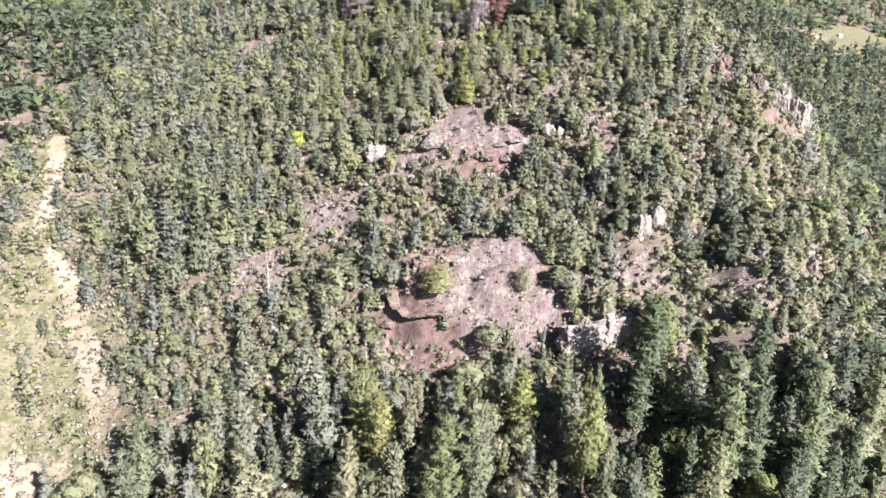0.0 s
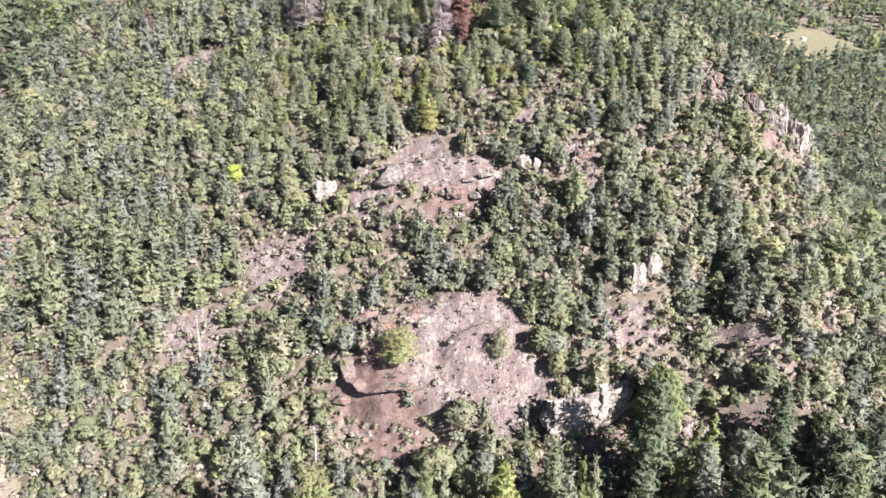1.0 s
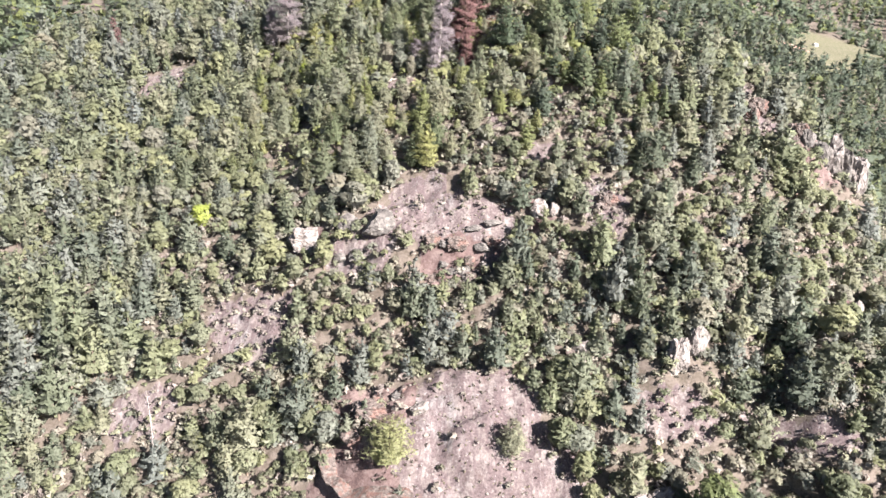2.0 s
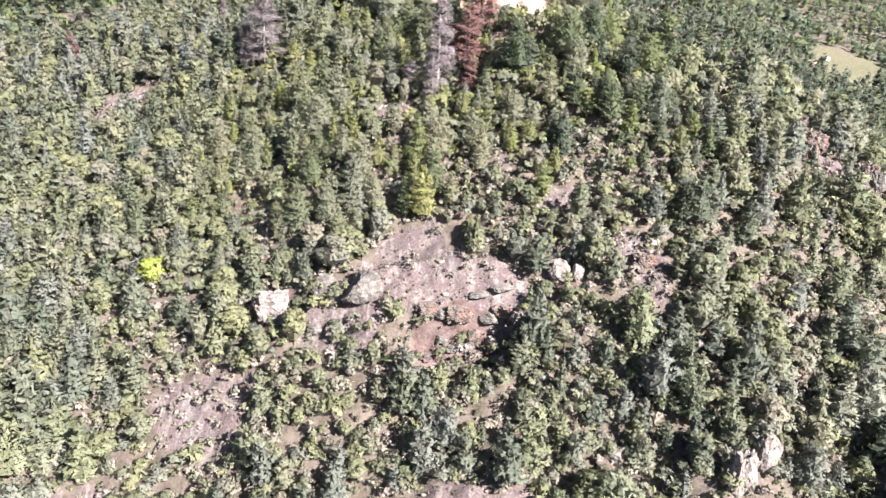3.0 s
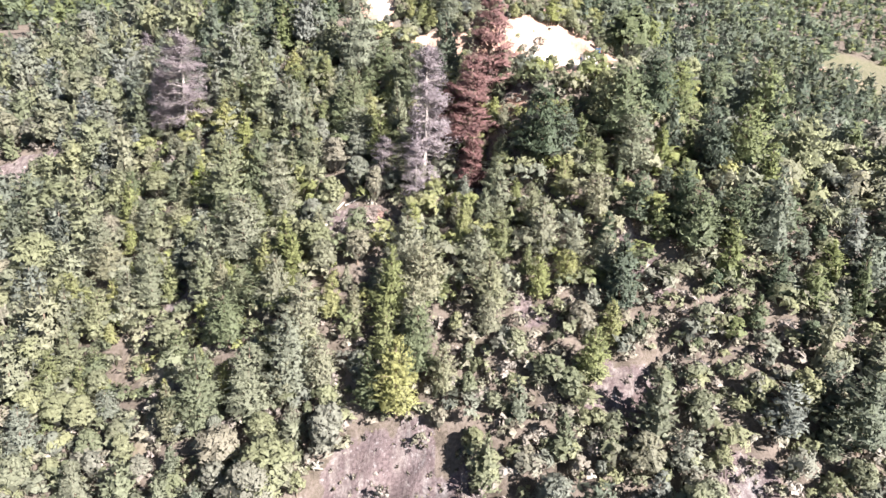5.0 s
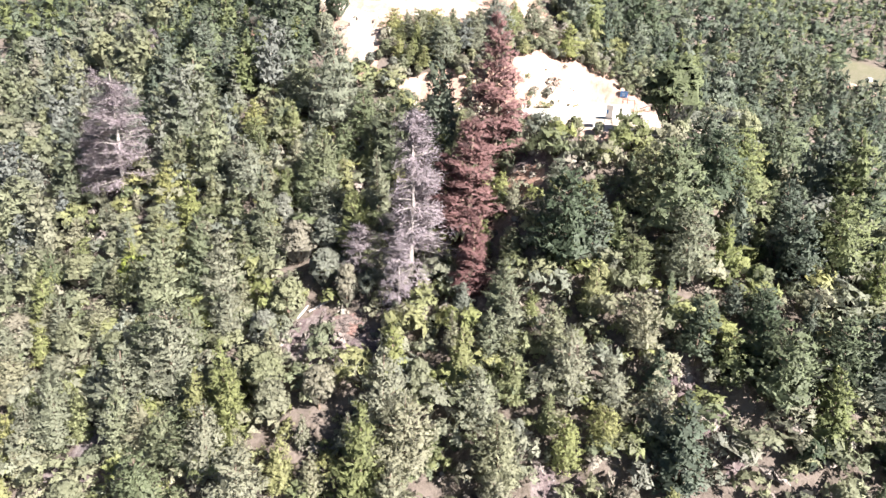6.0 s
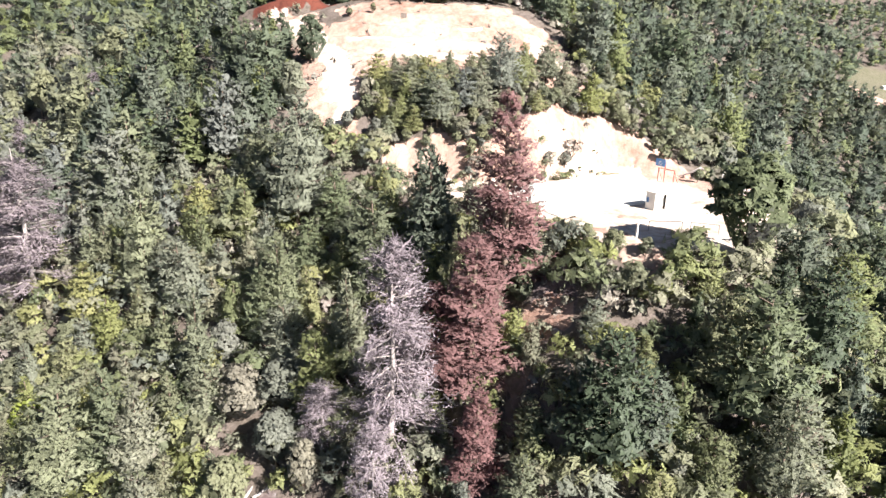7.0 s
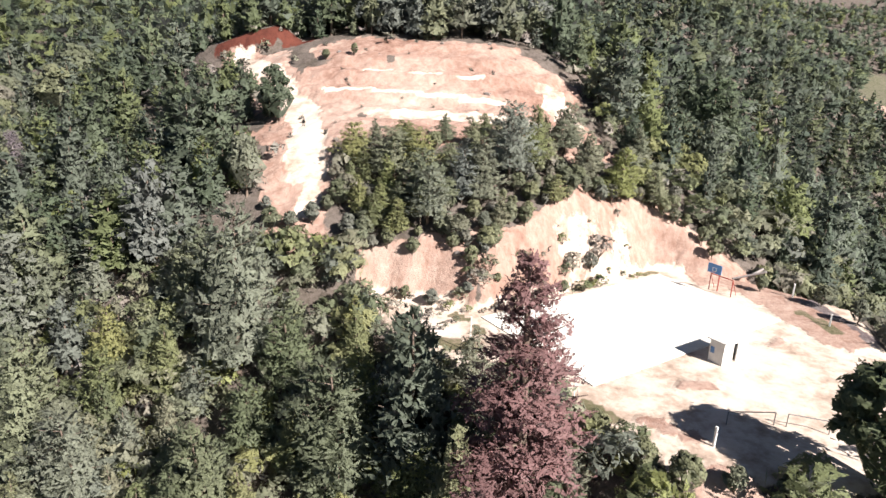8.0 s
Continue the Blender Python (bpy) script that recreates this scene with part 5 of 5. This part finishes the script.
# ---- ball court ----
CONCRETE = plain("pale_concrete", (0.5, 0.48, 0.44), (0.66, 0.63, 0.58), 0.4, 0.85)
PLASTER = plain("whitewashed_wall", (0.5, 0.49, 0.46), (0.66, 0.65, 0.62), 0.9, 0.85)
WHITE_PAINT = plain("white_paint", (0.6, 0.59, 0.56), (0.78, 0.77, 0.74), 3.0, 0.6)
RED_STEEL = plain("red_painted_steel", (0.2, 0.035, 0.03), (0.34, 0.07, 0.055), 4.0, 0.5, 0.0)
BLUE_PAINT = plain("blue_painted_board", (0.05, 0.13, 0.3), (0.1, 0.22, 0.42), 2.0, 0.55)
GREY_STEEL = plain("galvanised_steel", (0.16, 0.15, 0.15), (0.28, 0.27, 0.26), 5.0, 0.5, 0.6)
ROOFING = plain("weathered_roof_sheet", (0.35, 0.33, 0.31), (0.55, 0.53, 0.5), 1.2, 0.7)
ALONG = Vector((24.86, 14.94, 0)).normalized()  # the court's long side
TURN_COURT = math.atan2(ALONG.y, ALONG.x)


def box(bm, lo, hi, bevel=0.0):
    """An upright block between two corners."""
    made = bmesh.ops.create_cube(bm, size=1.0)["verts"]
    for v in made:
        v.co = Vector([lo[k] + (v.co[k] + 0.5) * (hi[k] - lo[k]) for k in range(3)])
    if bevel:
        bmesh.ops.bevel(bm, geom=list({e for v in made for e in v.link_edges}), offset=bevel, segments=2, affect="EDGES")


def solid(*boxes, bevel=0.015):
    bm = bmesh.new()
    for lo, hi in boxes:
        box(bm, lo, hi, bevel)
    return bm


def tube(*ends, radius=0.04, sides=10):
    """Round bars between pairs of points, in one mesh."""
    bm = bmesh.new()
    for a, b in ends:
        a, b = Vector(a), Vector(b)
        made = bmesh.ops.create_cone(bm, cap_ends=True, segments=sides, radius1=radius, radius2=radius, depth=(b - a).length)["verts"]
        m = Matrix.Translation((a + b) / 2) @ (b - a).to_track_quat("Z", "Y").to_matrix().to_4x4()
        bmesh.ops.transform(bm, matrix=m, verts=made)
    return bm


def build_court():
    """The slab, cast in bays with open joints."""
    ob = thing("ball_court", (29.92, 276.67, 0), "sunlit pale concrete ball court slab cast in bays", "ball court", turn=TURN_COURT)
    part("footing", solid(((0.05, 0.05, -0.6), (28.95, 16.55, -0.02)), bevel=0), CONCRETE, ob)
    cols, rows = 6, 4
    w, d = 29.0 / cols, 16.6 / rows
    shared = bpy.data.meshes.new("slab_bay")
    bm = solid(((0.012, 0.012, -0.16), (w - 0.012, d - 0.012, 0.0)), bevel=0.012)
    bm.to_mesh(shared)
    bm.free()
    shared.materials.append(CONCRETE)
    for i in range(cols):
        for k in range(rows):
            bay = part("slab_bay", shared, None, ob)
            bay.location = (i * w, k * d, 0)


build_court()


def build_hut():
    """Small plastered hut with a doorway and a flat sheet roof."""
    hut = thing("hut", (43.08, 280.74, -0.12), "small whitewashed block hut with a flat roof beside the court", "hut", turn=TURN_COURT)
    long, deep, tall, t = 3.8, 1.5, 2.25, 0.14
    door = (1.55, 2.2)
    part("front_wall", solid(((0, 0, -0.3), (door[0], t, tall)), ((door[1], 0, -0.3), (long, t, tall)), ((door[0], 0, 1.95), (door[1], t, tall)), bevel=0), PLASTER, hut)
    part("back_wall", solid(((0, deep - t, -0.3), (long, deep, tall))), PLASTER, hut)
    part("side_wall", solid(((0, t, -0.3), (t, deep - t, tall)), bevel=0), PLASTER, hut)
    part("side_wall", solid(((long - t, t, -0.3), (long, deep - t, tall)), bevel=0), PLASTER, hut)
    part("roof", solid(((-0.12, -0.15, tall), (long + 0.12, deep + 0.35, tall + 0.09))), ROOFING, hut, "pale flat roof slab")
    part("door_leaf", solid(((-0.05, 0.95, 0.95), (-0.008, 1.35, 1.6))), BLUE_PAINT, hut, "blue painted shutter")


build_hut()


def build_goal():
    """Goal frame with a basketball backboard over it."""
    goal = thing("goal_with_hoop", (51.5, 299.7, -0.1), "red steel goal frame with a blue basketball backboard above", "sports goal", turn=TURN_COURT)
    for side in (-1.5, 1.5):
        part("post", tube(((0, side, 0), (0, side, 2.1)), radius=0.06), RED_STEEL, goal)
        part("brace", tube(((0, side, 2.05), (1.1, side, 0.02)), radius=0.035), RED_STEEL, goal)
    part("crossbar", tube(((0, -1.55, 2.1), (0, 1.55, 2.1)), radius=0.06), RED_STEEL, goal)
    part("mast", tube(((0.25, 0.5, 0), (0.25, 0.5, 3.2)), ((0.25, 0.5, 3.15), (-1.0, 0.5, 3.3)), radius=0.07), RED_STEEL, goal)
    board = part("backboard", solid(((-1.06, -0.45, 2.6), (-1.0, 1.4, 3.75))), BLUE_PAINT, goal, "faded blue backboard")
    part("marking", solid(((-1.072, 0.2, 2.85), (-1.064, 0.75, 2.9)), ((-1.072, 0.2, 3.25), (-1.064, 0.75, 3.3)), ((-1.072, 0.2, 2.9), (-1.064, 0.25, 3.25)), ((-1.072, 0.7, 2.9), (-1.064, 0.75, 3.25)), bevel=0), WHITE_PAINT, board)
    ring = bmesh.new()
    for k in range(20):
        a, b = 2 * math.pi * k / 20, 2 * math.pi * (k + 1) / 20
        p, q = Vector((-1.3 + 0.225 * math.cos(a), 0.48 + 0.225 * math.sin(a), 2.8)), Vector((-1.3 + 0.225 * math.cos(b), 0.48 + 0.225 * math.sin(b), 2.8))
        made = bmesh.ops.create_cone(ring, cap_ends=True, segments=6, radius1=0.012, radius2=0.012, depth=(q - p).length * 1.05)["verts"]
        bmesh.ops.transform(ring, matrix=Matrix.Translation((p + q) / 2) @ (q - p).to_track_quat("Z", "Y").to_matrix().to_4x4(), verts=made)
    part("rim", ring, RED_STEEL, board, "red steel hoop")


build_goal()


def build_rail(a, b, tall):
    """Low steel frame: two legs and a top bar."""
    a, b = Vector((*a, float(height(*a)))), Vector((*b, float(height(*b))))
    rail = thing("steel_rail", a, "low dark steel rail frame on the dirt apron", "rail", "rails by the court")
    d = b - a
    part("top_bar", tube(((0, 0, tall), (d.x, d.y, d.z + tall)), radius=0.045), GREY_STEEL, rail)
    for q in (Vector((0, 0, 0)), d):
        part("leg", tube((q - Vector((0, 0, 0.2)), q + Vector((0, 0, tall))), radius=0.045), GREY_STEEL, rail)


build_rail((39.1, 271.2), (42.9, 271.2), 1.15)
build_rail((43.8, 271.0), (46.6, 270.0), 1.15)
for x, y, tall in [(36.8, 268.3, 1.7), (59.5, 290.4, 1.4), (60.1, 298.7, 1.8), (56.6, 271.4, 1.7), (19.6, 282.8, 3.7), (27.7, 274.4, 2.9)]:
    z = float(height(x, y))
    post = new("fence_post", bpy.data.meshes.new("fence_post"))
    wide = 0.09 if tall < 2 else 0.05
    bm = solid(((-wide, -wide, -0.4), (wide, wide, tall)), bevel=0.02)
    bm.to_mesh(post.data)
    bm.free()
    post.data.materials.append(WHITE_PAINT)
    post.matrix_basis = pose(x, y, z, 0, 0, x * 13)
    tagged(post, "white painted square post at the edge of the court ground", "post", "posts round the court")

# fallen pale trunks on the scar
for x, y, turn, long in [(-3.0, 256.5, 25, 6), (-4.5, 255.5, 60, 5), (55.5, 304.5, -30, 4)]:
    z = float(height(x, y))
    log = part("fallen_log", tube(((0, 0, 0), (long, 0, 0.3)), ((long * 0.6, 0, 0.2), (long * 0.9, 0.9, 0.5)), radius=0.16), DEADWOOD)
    log.matrix_basis = pose(x, y, z + 0.2, 0, -20, turn)
    tagged(log, "fallen pale dead trunk lying on bare soil", "log")

# small house on the far field
house = thing("house", (464, 826, float(height(464, 826))), "small white house on the far field", "house", turn=0.5)
house.scale = (0.7, 0.7, 0.75)
part("wall", solid(((-4.5, -3, -1.5), (4.5, 3, 3.0)), bevel=0.03), PLASTER, house)
roof = bmesh.new()
for sx in (-5, 5):
    for y, z in ((-3.5, 2.9), (3.5, 2.9), (0, 4.6)):
        roof.verts.new((sx, y, z))
roof.verts.ensure_lookup_table()
for f in ((0, 2, 1), (3, 4, 5), (0, 3, 5, 2), (1, 2, 5, 4), (0, 1, 4, 3)):
    roof.faces.new([roof.verts[q] for q in f])
part("roof", roof, ROOFING, house)
for x in (-2.6, 2.6):
    part("window", solid(((x - 0.6, -3.04, 1.0), (x + 0.6, -2.98, 2.1))), BLUE_PAINT, house)
part("door", solid(((-0.5, -3.05, 0.0), (0.5, -2.98, 2.05))), RED_STEEL, house)
